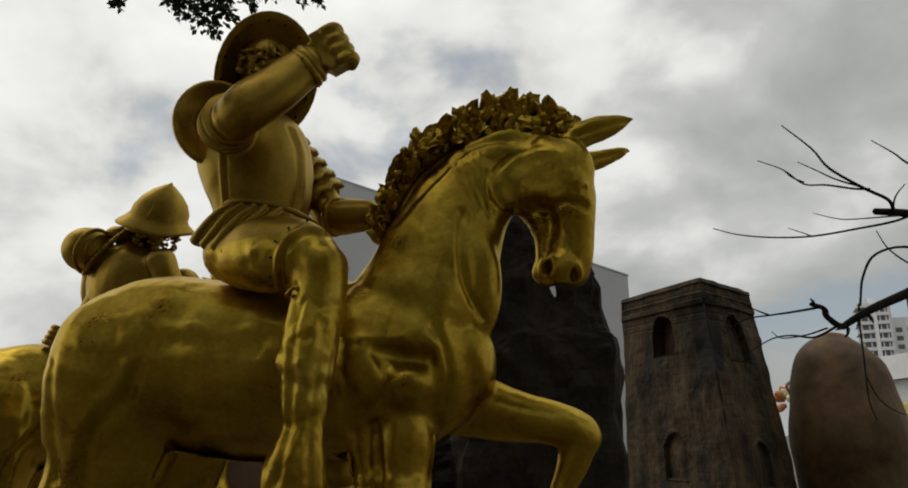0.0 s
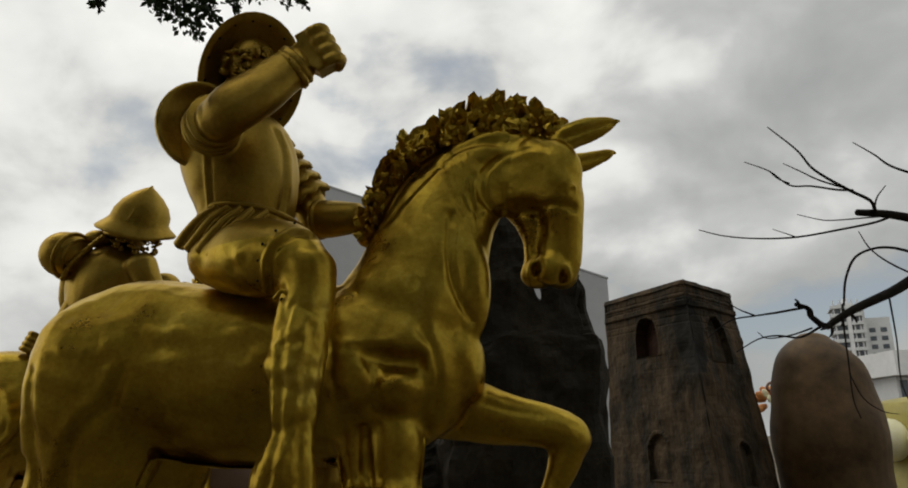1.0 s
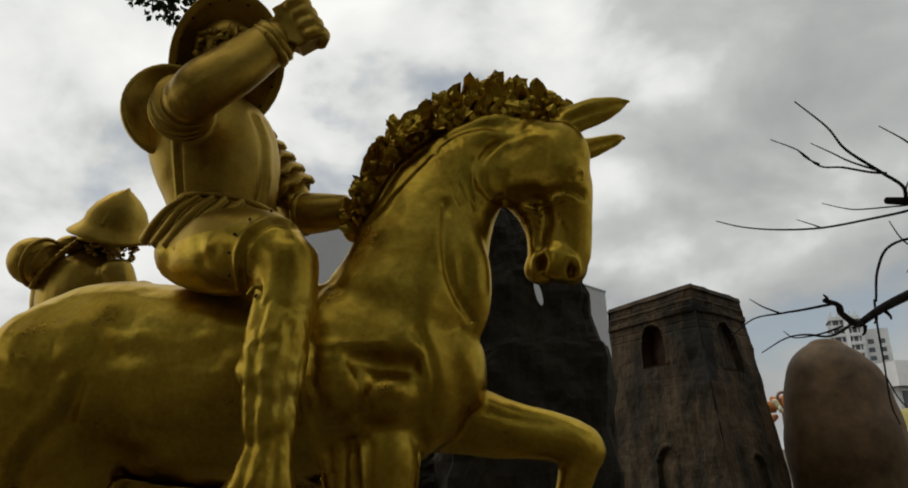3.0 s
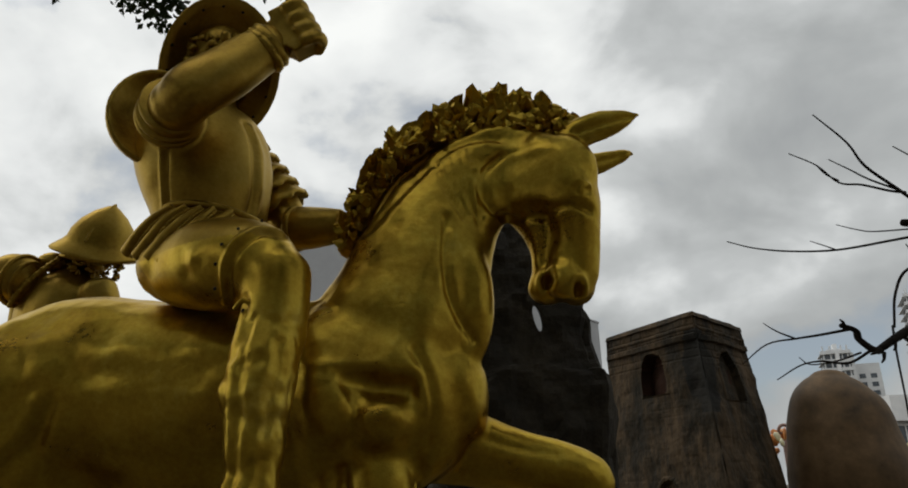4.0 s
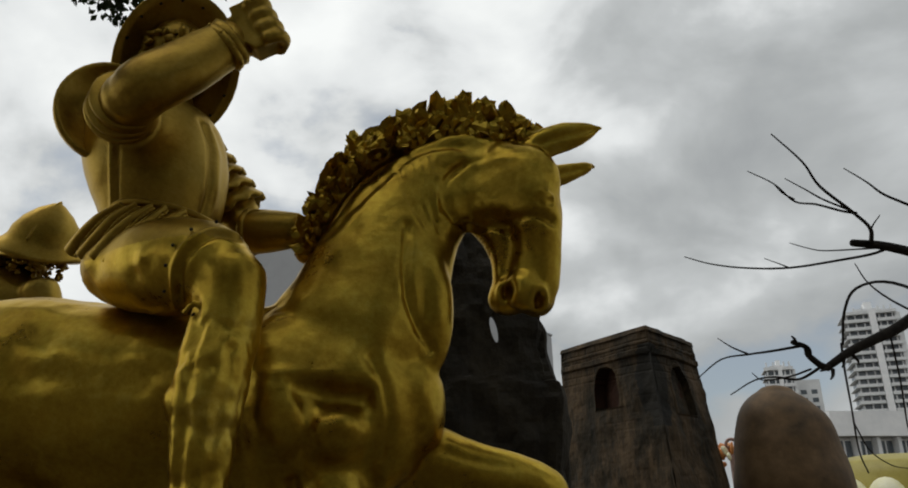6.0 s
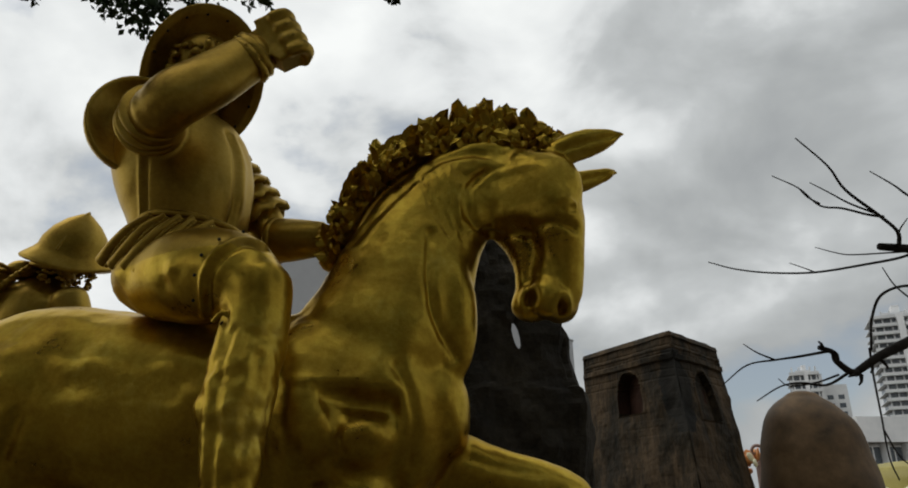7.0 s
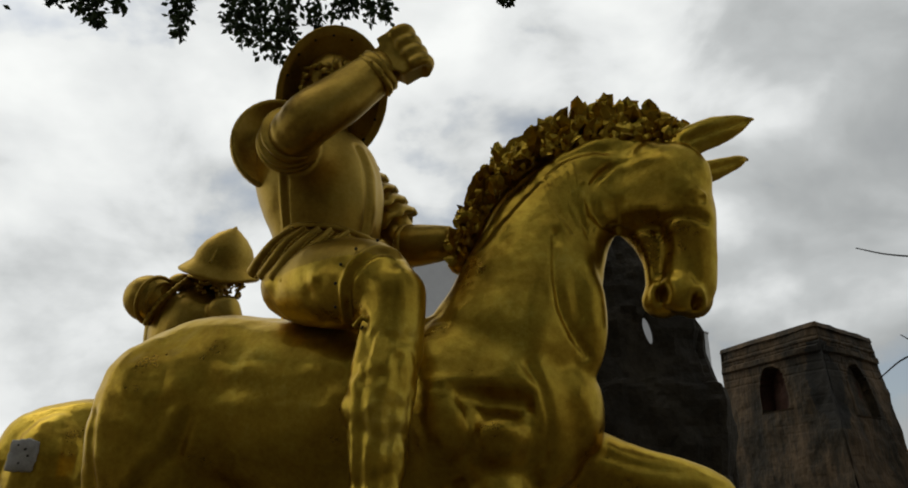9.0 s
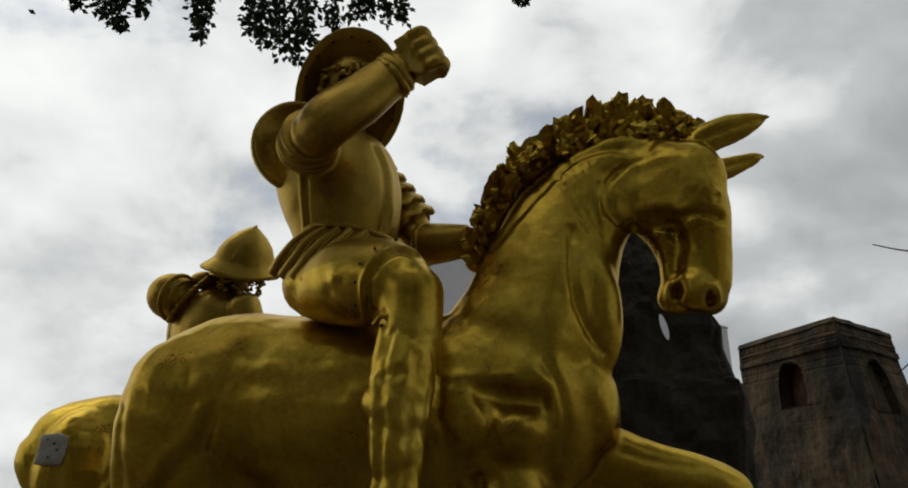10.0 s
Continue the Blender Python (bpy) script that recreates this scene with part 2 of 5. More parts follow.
class Skin:
    """Chisels grooves, ridges and dents into a fused mesh."""

    def __init__(self, me):
        self.me = me
        n = len(me.vertices)
        self.co, self.no = np.empty(n * 3), np.empty(n * 3)
        me.vertices.foreach_get("co", self.co)
        me.vertices.foreach_get("normal", self.no)
        self.co, self.no = self.co.reshape(-1, 3), self.no.reshape(-1, 3)
        self.base = self.co.copy()

    def line(self, pts, width, depth, faces=None, sub=6, beyond=-9.0):
        """A groove (depth over 0) or ridge along points; rows of 2 numbers are x, z on the side that looks to -y."""
        pts = np.array(pts, float)
        flat = pts.shape[1] == 2
        way = spline(pts, sub)
        at = self.base[:, (0, 2)] if flat else self.base
        d = np.full(len(at), 1e9)
        for a, b in zip(way, way[1:]):
            ab = b - a
            u = np.clip((at - a) @ ab / max(ab @ ab, 1e-9), 0, 1)
            d = np.minimum(d, np.linalg.norm(at - a - u[:, None] * ab, axis=1))
        k = np.exp(-((d / width) ** 2)) * depth
        if flat:
            k *= np.clip(-self.no[:, 1] * 2.0, 0, 1)
            if faces is not None:
                k *= (self.base[:, 1] < faces) & (self.base[:, 1] > beyond)
        self.co -= self.no * k[:, None]
        return self

    def dent(self, c, r, depth):
        d = np.linalg.norm(self.base - np.array(c), axis=1)
        self.co -= self.no * (np.exp(-((d / r) ** 2)) * depth)[:, None]
        return self

    def press(self, c, r, by):
        """Pushes a rounded hollow with a firm edge in along by."""
        d = np.linalg.norm((self.base - np.array(c)) / np.array(r), axis=1)
        self.co += np.exp(-(d ** 4))[:, None] * np.array(by)
        return self

    def recess(self, outline, depth, soft, faces):
        """Sinks an outlined area of the side that looks to -y."""
        p = self.base[:, (0, 2)]
        d, inside = np.full(len(p), 1e9), np.zeros(len(p), bool)
        pts = np.array(outline, float)
        for a, b in zip(pts, np.roll(pts, -1, axis=0)):
            ab = b - a
            u = np.clip((p - a) @ ab / (ab @ ab), 0, 1)
            d = np.minimum(d, np.linalg.norm(p - a - u[:, None] * ab, axis=1))
            cross = (a[1] > p[:, 1]) != (b[1] > p[:, 1])
            inside ^= cross & (p[:, 0] < a[0] + (p[:, 1] - a[1]) / (b[1] - a[1] + 1e-12) * ab[0])
        k = np.clip(np.where(inside, d, -d) / soft * .5 + .5, 0, 1)
        k = k * k * (3 - 2 * k) * (self.base[:, 1] < faces) * np.clip(-self.no[:, 1] * 3, 0, 1)
        self.co[:, 1] += k * depth
        return self

    def settle(self):
        """Takes the present shape as the new base."""
        self.me.vertices.foreach_set("co", self.co.ravel())
        self.me.update()
        self.me.vertices.foreach_get("normal", flat := np.empty(self.co.size))
        self.no, self.base = flat.reshape(-1, 3), self.co.copy()
        return self

    def relax(self, weight, times):
        """Melts neighbouring forms into one another where weight is 1."""
        ed = np.empty(len(self.me.edges) * 2, np.int32)
        self.me.edges.foreach_get("vertices", ed)
        a, b = ed.reshape(-1, 2).T
        n = len(self.co)
        count = np.maximum(np.bincount(a, minlength=n) + np.bincount(b, minlength=n), 1)
        for _ in range(times):
            mean = np.stack([np.bincount(a, self.co[b, i], n) + np.bincount(b, self.co[a, i], n) for i in range(3)], 1) / count[:, None]
            self.co += (mean - self.co) * (.6 * weight)[:, None]
        return self.settle()

    def rough(self, scale, amount):
        for i, c in enumerate(self.base):
            self.co[i] += self.no[i] * amount * noise.noise(Vector(c) * scale)
        return self

    def done(self):
        self.me.vertices.foreach_set("co", self.co.ravel())
        self.me.update()
        bm = bmesh.new()
        bm.from_mesh(self.me)
        bpy.data.meshes.remove(self.me)
        return bm


# ---- ground and added unseen walls ----
bm = bmesh.new()
bmesh.ops.create_grid(bm, x_segments=24, y_segments=24, size=1500)
tagged(link("ground", bm, ASPHALT, smooth=False), "worn dark grey-brown paved ground under the statues", "ground", kind="structure")
# unseen walls, added to block low sky and bounce light onto the statues
bm = bmesh.new()
box(bm, (-26, -15.4, 0), (26, -15, 14))
tagged(link("unseen_wall_south", bm, WALLGREY, smooth=False), "unseen plain pale wall added behind the camera to shape reflected light", "wall", kind="structure")
for name, x in (("unseen_wall_west", -20.0), ("unseen_wall_east", 20.0)):
    bm = bmesh.new()
    box(bm, (x - .2, -14.98, 0), (x + .2, 3.0, 9))
    tagged(link(name, bm, WALLGREY, smooth=False), "unseen plain pale side wall added to shape reflected light", "wall", kind="structure")


# ---- the gilded horse ----
HEAD_O, HF, HL = np.array((0.72, 5.85, 0.0)), np.array((0.82, -0.57, 0.0)), np.array((0.57, 0.82, 0.0))


def hp(f, l, z):
    """A place in the horse's head: forward, to its far side, height."""
    return tuple(HEAD_O + HF * f + HL * l + np.array((0, 0, z)))


def horse_skin():
    b = bmesh.new()
    side = (0.2, 0.98, 0)
    tube(b, [(-3.02, 6.36, 2.28, .30, .36), (-2.75, 6.32, 2.40, .50, .58), (-2.35, 6.24, 2.41, .60, .67), (-1.85, 6.14, 2.33, .61, .685), (-1.3, 6.03, 2.29, .63, .69),
             (-0.8, 5.93, 2.29, .60, .67), (-0.35, 5.84, 2.33, .53, .66), (0.0, 5.77, 2.36, .40, .50), (0.14, 5.74, 2.38, .26, .34)], side, seg=28)
    # haunches
    ball(b, (-2.66, 6.02, 2.25), (.48, .40, .66))
    ball(b, (-2.62, 6.58, 2.22), (.48, .38, .64))
    # neck
    tube(b, [(-0.42, 5.86, 2.45, .48, .56), (-0.22, 5.84, 2.86, .40, .54), (-0.07, 5.86, 3.28, .32, .47), (0.08, 5.90, 3.60, .27, .41), (0.30, 5.92, 3.85, .25, .36),
             (0.56, 5.94, 3.95, .22, .28)], side, seg=24)
    # throat muscle, a strap from jaw to chest
    tube(b, [(0.16, 5.66, 2.52, .10, .11), (0.225, 5.66, 2.72, .13, .135), (0.225, 5.68, 2.98, .14, .14), (0.205, 5.72, 3.22, .135, .135), (0.235, 5.78, 3.46, .12, .12)], side, seg=18)
    # crest between the neck and the poll
    tube(b, [(-.10, 5.93, 3.56, .22, .20), (0.10, 5.93, 3.82, .21, .20), (0.32, 5.93, 3.95, .20, .21), (0.56, 5.92, 4.00, .19, .20), (0.78, 5.89, 3.98, .17, .17)], side, seg=18)
    tube(b, [(-.52, 5.88, 3.22, .06), (-.37, 5.86, 3.53, .06), (-.15, 5.85, 3.80, .06), (0.09, 5.85, 4.05, .06), (0.32, 5.84, 4.165, .06), (0.51, 5.83, 4.19, .06), (0.78, 5.80, 4.12, .05)], side, seg=12)
    # head
    tube(b, [(*hp(.02, 0, 4.03), .20, .17), (*hp(.15, 0, 3.88), .25, .20), (*hp(.24, 0, 3.65), .24, .20), (*hp(.28, 0, 3.40), .155, .15), (*hp(.24, 0, 3.16), .155, .16),
             (*hp(.19, 0, 3.03), .15, .14)], HL, seg=22)
    ball(b, hp(-.06, 0, 3.83), (.33, .25, .33), (HF, HL, (0, 0, 1)))
    ball(b, hp(.10, 0, 3.82), (.35, .245, .31), (HF, HL, (0, 0, 1)))
    ball(b, hp(.12, 0, 3.74), (.32, .235, .22), (HF, HL, (0, 0, 1)))
    tube(b, [(*hp(-.12, 0, 3.66), .17, .16), (*hp(.02, 0, 3.40), .13, .13), (*hp(.04, 0, 3.18), .11, .11), (*hp(.03, 0, 3.03), .12, .13)], HL)
    ball(b, hp(.20, -.10, 3.06), (.13, .10, .13), (HF, HL, (0, 0, 1)))
    ball(b, hp(.20, .10, 3.06), (.13, .10, .13), (HF, HL, (0, 0, 1)))
    ball(b, hp(.33, 0, 3.68), (.10, .17, .12), (HF, HL, (0, 0, 1)))
    # ears
    tube(b, [(0.86, 5.80, 4.06, .07, .08), (1.02, 5.74, 4.15, .09, .105), (1.20, 5.71, 4.21, .08, .10), (1.36, 5.70, 4.26, .05, .06), (1.46, 5.69, 4.29, .012, .014)], (0, 1, 0.2), seg=14)
    tube(b, [(0.90, 6.02, 3.96, .07, .08), (1.06, 6.03, 4.02, .09, .10), (1.22, 6.05, 4.07, .08, .09), (1.38, 6.06, 4.13, .05, .055), (1.49, 6.07, 4.17, .012, .014)], (0, 1, 0.2), seg=14)
    # near fore leg, standing, in two columns
    tube(b, [(-0.33, 5.70, 2.10, .20, .22), (-0.33, 5.58, 1.85, .21, .21), (-0.34, 5.54, 1.60, .19, .20), (-0.35, 5.51, 1.30, .165, .175), (-0.35, 5.50, 1.05, .15, .15), (-0.35, 5.50, .92, .15, .16), (-0.36, 5.51, .78, .11, .11),
             (-0.36, 5.51, .50, .10, .10), (-0.35, 5.51, .34, .13, .13), (-0.28, 5.50, .20, .11, .12)])
    tube(b, [(-0.68, 5.66, 2.05, .12, .13), (-0.64, 5.56, 1.82, .115, .115), (-0.60, 5.53, 1.55, .10, .10), (-0.52, 5.51, 1.25, .08, .08), (-0.44, 5.50, 1.0, .05, .06)])
    tube(b, [(-0.27, 5.50, .20, .13, .13), (-0.24, 5.50, .03, .17, .19)], cap=0.05)
    # far fore leg, lifted
    tube(b, [(-0.05, 5.98, 2.08, .26, .29), (0.30, 5.95, 2.00, .21, .225), (0.64, 5.92, 1.925, .175, .175), (0.90, 5.90, 1.86, .165, .15), (0.97, 5.90, 1.77, .145, .145)], side)
    tube(b, [(0.95, 5.90, 1.83, .145, .145), (0.87, 5.90, 1.60, .12, .12), (0.74, 5.90, 1.30, .10, .10), (0.65, 5.90, 1.10, .13, .13), (0.55, 5.90, 1.00, .11, .11)], side)
    tube(b, [(0.55, 5.90, 1.00, .13, .13), (0.41, 5.90, .88, .17, .18)], side, cap=0.05)
    # hind legs
    for yy, dx in ((6.02, 0.0), (6.62, 0.55)):
        tube(b, [(-2.63 + dx * .3, yy, 2.0, .33, .50), (-2.64 + dx * .6, yy, 1.62, .26, .43), (-2.83 + dx * .9, yy, 1.28, .19, .27), (-3.00 + dx, yy, 1.0, .15, .18), (-2.95 + dx, yy, .72, .11, .13),
                 (-2.88 + dx, yy, .45, .11, .11), (-2.84 + dx, yy, .32, .13, .13), (-2.76 + dx, yy, .18, .12, .12)], (0, 1, 0))
        tube(b, [(-2.75 + dx, yy, .18, .13, .13), (-2.70 + dx, yy, .03, .17, .19)], cap=0.05)
    sk = Skin(fused(b, 0.022, 5))
    # the barrel tucks in below its widest line
    x, z = sk.base[:, 0], sk.base[:, 2]
    span = np.clip((x + 2.55) / .4, 0, 1) * np.clip((-.75 - x) / .3, 0, 1)
    sk.base[:, 1] += span * (sk.base[:, 1] < 6.1) * .27 * np.clip((2.80 - z) / 1.15, 0, 1) ** 1.7
    sk.co[:] = sk.base
    sk.me.vertices.foreach_set("co", sk.co.ravel())
    sk.me.update()
    x, y, z = sk.base.T
    flank = np.clip((x + 2.6) / .3, 0, 1) * np.clip((-.95 - x) / .2, 0, 1) * np.clip((3.0 - z) / .2, 0, 1) * (y < 6.1)
    chest = np.clip((x + 1.15) / .2, 0, 1) * np.clip((.25 - x) / .2, 0, 1) * np.clip((2.85 - z) / .2, 0, 1) * np.clip((z - 1.55) / .2, 0, 1) * (y < 5.85)
    sk.relax(flank, 22).relax(chest, 7)
    x, y, z = sk.base.T
    poll = np.clip((x - .0) / .15, 0, 1) * np.clip((.72 - x) / .15, 0, 1) * np.clip((z - 3.60) / .15, 0, 1) * np.clip((4.25 - z) / .1, 0, 1)
    sk.relax(poll, 14)
    # flat plate of the cheek
    f = (sk.base - HEAD_O) @ HF
    l = (sk.base - HEAD_O) @ HL
    flat = np.clip((f + .36) / .30, 0, 1) * np.clip((sk.base[:, 2] - 3.50) / .06, 0, 1) * np.clip((4.08 - sk.base[:, 2]) / .16, 0, 1) * (l < 0) * (l > -.4)
    sk.co += HL * (np.maximum(-.195 - l, 0) * .72 * flat)[:, None]
    sk.settle()
    # muscles, folds and seams of the near side
    # the shoulder ends in an overhang, with two swollen muscles under it
    sk.recess([(-0.82, 2.38), (-0.60, 2.415), (-0.41, 2.405), (-0.14, 2.385), (-0.10, 2.25), (-0.10, 1.98), (-0.06, 1.50), (-0.84, 1.50), (-0.86, 2.0)], .085, .07, 5.8)
    sk.settle()
    for c, r in (((-.66, 2.235), (.200, .4, .215)), ((-.305, 2.135), (.170, .4, .140))):
        face = sk.base[(abs(sk.base[:, 0] - c[0]) < .04) & (abs(sk.base[:, 2] - c[1]) < .04)][:, 1].min()
        sk.press((c[0], face, c[1]), r, (0, -.125, 0))
    sk.settle()
    sk.recess([(-0.50, 2.395), (-0.30, 2.385), (-0.14, 2.375), (-0.15, 2.30), (-0.24, 2.275), (-0.38, 2.285), (-0.45, 2.32)], .030, .040, 5.8)
    sk.line([(-0.52, 2.38), (-0.475, 2.27), (-0.475, 2.14), (-0.50, 2.04)], .026, .026, 5.75)
    sk.line([(-0.82, 2.43), (-0.70, 2.425), (-0.56, 2.42)], .026, .014, 5.75)
    sk.line([(-0.54, 1.90), (-0.53, 1.70), (-0.50, 1.45)], .030, .035, 5.75)
    sk.line([(-0.14, 2.56), (-0.07, 2.42), (-0.035, 2.23), (-0.06, 2.03)], .035, .034, 5.75)
    # broad hollow of the shoulder above them
    sk.dent((-0.40, 5.32, 2.66), .20, .035)
    sk.settle().relax(chest, 1)
    sk.line([(0.30, 2.07), (0.50, 2.01), (0.72, 1.97)], .030, .012, 6.1)
    sk.line([(-0.80, 2.9), (-0.86, 2.5), (-0.84, 2.1)], .05, .02, 5.7)
    sk.line([(-2.30, 2.28), (-2.38, 2.08), (-2.50, 1.95), (-2.60, 1.80), (-2.64, 1.60), (-2.62, 1.40)], .050, .036, 6.2)
    sk.line([(-2.37, 2.30), (-2.46, 2.12), (-2.58, 1.99), (-2.68, 1.84), (-2.73, 1.60)], .055, -.022, 6.2)
    sk.line([(-2.98, 2.3), (-2.94, 1.9), (-2.86, 1.5)], .05, .03, 6.2)
    sk.line([(-2.75, 2.75), (-2.4, 2.8), (-2.0, 2.72)], .10, .02, 6.2)
    sk.line([(-2.2, 2.55), (-1.7, 2.42), (-1.2, 2.50)], .16, .035, 6.0)
    sk.line([(-1.95, 2.02), (-1.5, 1.92), (-1.1, 1.96)], .08, .018, 6.0)
    # throat strip, neck cords and jaw
    sk.line([(0.06, 3.46), (0.055, 3.30), (0.05, 3.14), (0.075, 2.95), (0.13, 2.79), (0.215, 2.63)], .026, .034, 5.95)
    for k in range(5):
        sk.line([(0.00 + .055 * k, 3.90 + .030 * k), (0.06 + .05 * k, 3.70 + .02 * k), (0.19 + .03 * k, 3.46 + .03 * (k % 3))], .017, .020, 5.95)
    sk.line([(-0.44, 3.40), (-0.30, 3.60), (-0.08, 3.86), (0.13, 4.05), (0.34, 4.12), (0.44, 4.12)], .035, .020, 6.0)
    sk.line([(0.46, 3.98), (0.345, 3.86), (0.325, 3.70), (0.38, 3.57), (0.50, 3.535)], .022, .040, 6.0)
    sk.line([(0.46, 3.53), (0.66, 3.515), (0.86, 3.52), (1.00, 3.49)], .026, .040, 6.0)
    sk.line([(0.46, 3.98), (0.60, 4.02), (0.74, 4.01)], .022, .008, 6.0)
    # the long planes of the face under the cheek
    sk.line([(0.73, 3.48), (0.72, 3.36), (0.71, 3.24), (0.70, 3.14)], .034, .014, 6.0)
    sk.line([(0.79, 3.48), (0.785, 3.36), (0.78, 3.22)], .034, -.010, 6.0)
    sk.line([(0.88, 3.46), (0.88, 3.34), (0.89, 3.20), (0.91, 3.10)], .030, .014, 6.0)
    # eye, its lid and brow
    eye = np.array((0.945, 5.47, 3.62))
    near = sk.base[np.linalg.norm(sk.base - eye, axis=1).argmin()]
    sk.press(near, (.070, .12, .050), (.018, .030, 0)).press(near, (.036, .08, .030), (-.022, -.034, 0))
    sk.line([(near[0] - .065, near[2] + .010), (near[0] - .015, near[2] + .052), (near[0] + .055, near[2] + .030)], .018, -.020, 6.0)
    sk.line([(near[0] - .060, near[2] - .020), (near[0] - .010, near[2] - .045), (near[0] + .050, near[2] - .030)], .014, -.014, 6.0)
    # flared nostrils and the slit of the lip
    sk.line([(0.70, 3.13), (0.68, 3.04), (0.705, 2.95), (0.745, 2.97)], .020, -.020, 5.9)
    sk.line([(0.84, 3.02), (0.87, 3.06), (0.93, 3.03), (0.945, 2.95)], .018, -.016, 5.9)
    for hx, hz, r in ((.715, 3.04, (.036, .11, .058)), (.895, 2.975, (.030, .11, .042))):
        hy = sk.base[(abs(sk.base[:, 0] - hx) < .03) & (abs(sk.base[:, 2] - hz) < .03)][:, 1].min()
        sk.press((hx, hy, hz), r, (.01, .12, .02))
    sk.line([(0.735, 2.97), (0.75, 2.90), (0.755, 2.83)], .016, .026, 5.9)
    sk.line([(0.66, 2.90), (0.75, 2.87), (0.86, 2.865)], .016, .012, 5.9)
    sk.line([(0.98, 5.66, 4.12), (1.2, 5.63, 4.19), (1.38, 5.65, 4.25)], .03, .03)
    sk.line([(1.02, 5.95, 3.98), (1.2, 5.97, 4.05), (1.4, 6.0, 4.12)], .03, .03)
    sk.rough(1.9, .026).rough(3.6, .012).rough(7.5, .0055).rough(15.0, .0022)
    return sk.done()


def tuft(bm, at, way, size, rng):
    """One carved lock: a bent, jagged wedge with hard facets."""
    w = Vector(way).normalized()
    s = w.cross(Vector((rng.uniform(-1, 1), rng.uniform(-1, 1), rng.uniform(-1, 1)))).normalized()
    n = w.cross(s)
    bend = (n * rng.uniform(-.7, .7) + s * rng.uniform(-.4, .4)) * size
    loops = []
    for u, r in ((-.3, .34), (.15, .52), (.55, .48), (.85, .28)):
        c = Vector(at) + w * size * u + bend * u * u
        loops.append([bm.verts.new(c + (s * math.cos(a) * r * rng.uniform(.7, 1.25) + n * math.sin(a) * r * .55 * rng.uniform(.6, 1.3)) * size) for a in (0, 1.26, 2.51, 3.77, 5.03)])
    for l0, l1 in zip(loops, loops[1:]):
        for i in range(5):
            bm.faces.new((l0[i], l0[(i + 1) % 5], l1[(i + 1) % 5], l1[i]))
    bm.faces.new(loops[-1])


def lock(bm, at, way, size, rng):
    """One curled, pointed lock of the mane: a thick leaf with a keel, bent over at its tip."""
    w = Vector(way).normalized()
    s = w.cross(Vector((rng.uniform(-.5, .5), rng.uniform(-1, 1), rng.uniform(-.5, .5)))).normalized()
    n = w.cross(s)
    curl = rng.uniform(-.9, 1.0)
    rows = []
    for u, r in ((-.15, .36), (.25, .54), (.62, .52), (.88, .30)):
        c = Vector(at) + (w * u + n * curl * u * u + s * rng.uniform(-.1, .1) * u) * size
        k = r * size * rng.uniform(.8, 1.2)
        rows.append([bm.verts.new(c + s * k), bm.verts.new(c + n * k * .7), bm.verts.new(c - s * k), bm.verts.new(c - n * k * .45)])
    tip = bm.verts.new(Vector(at) + (w * 1.08 + n * curl * 1.2) * size)
    for l0, l1 in zip(rows, rows[1:]):
        for i in range(4):
            bm.faces.new((l0[i], l0[(i + 1) % 4], l1[(i + 1) % 4], l1[i]))
    for i in range(4):
        bm.faces.new((rows[-1][i], rows[-1][(i + 1) % 4], tip))


def add_mane(bm):
    rng = random.Random(5)
    crest = spline([(-.60, 6.02, 3.36), (-.44, 6.02, 3.70), (-.20, 6.02, 4.00), (0.12, 6.02, 4.17), (.48, 6.01, 4.24), (.80, 5.98, 4.18), (1.00, 5.93, 4.10)], 14)
    tops = spline([(-.61, 6.03, 3.42), (-.48, 6.05, 3.84), (-.33, 6.06, 4.14), (-.10, 6.06, 4.30), (.10, 6.06, 4.42), (.33, 6.05, 4.51), (.54, 6.05, 4.54), (.74, 6.03, 4.47), (.89, 6.0, 4.39), (1.02, 5.95, 4.27)], 14)
    tops = tops[np.linspace(0, len(tops) - 1, len(crest)).astype(int)]
    tube(bm, [(*p, .11, .09) for p in (crest * .7 + tops * .3)[::7]], (0, 1, 0), sub=3)
    for i in range(len(crest)):
        # locks gather in bunches that step along the ridge
        bunch = abs((i * .19) % 1.0 - .5) * 2
        out_ = Vector(tops[i] - crest[i]).normalized()
        for k in range(6):
            u = k / 5
            p = Vector(crest[i] * (1 - u) + tops[i] * u)
            for s in (-1, 1):
                q = p + Vector((rng.uniform(-.035, .035), s * (.16 - .11 * u) + rng.uniform(-.025, .025), rng.uniform(-.035, .035))) + out_ * (bunch - .55) * .07 * u
                lock(bm, q, out_ * (0.5 + u) + Vector((rng.uniform(-.9, .35), s * (.8 - .6 * u), rng.uniform(-.35, .5))), rng.uniform(.06, .125) * (.85 + .25 * u), rng)


bm = horse_skin()
for f in bm.faces:
    f.smooth = True
add_mane(bm)
horse = tagged(link("horse_statue", bm, GOLD, smooth=None), "gold-painted horse statue with carved mane and raised foreleg", "statue", "gilded horsemen")


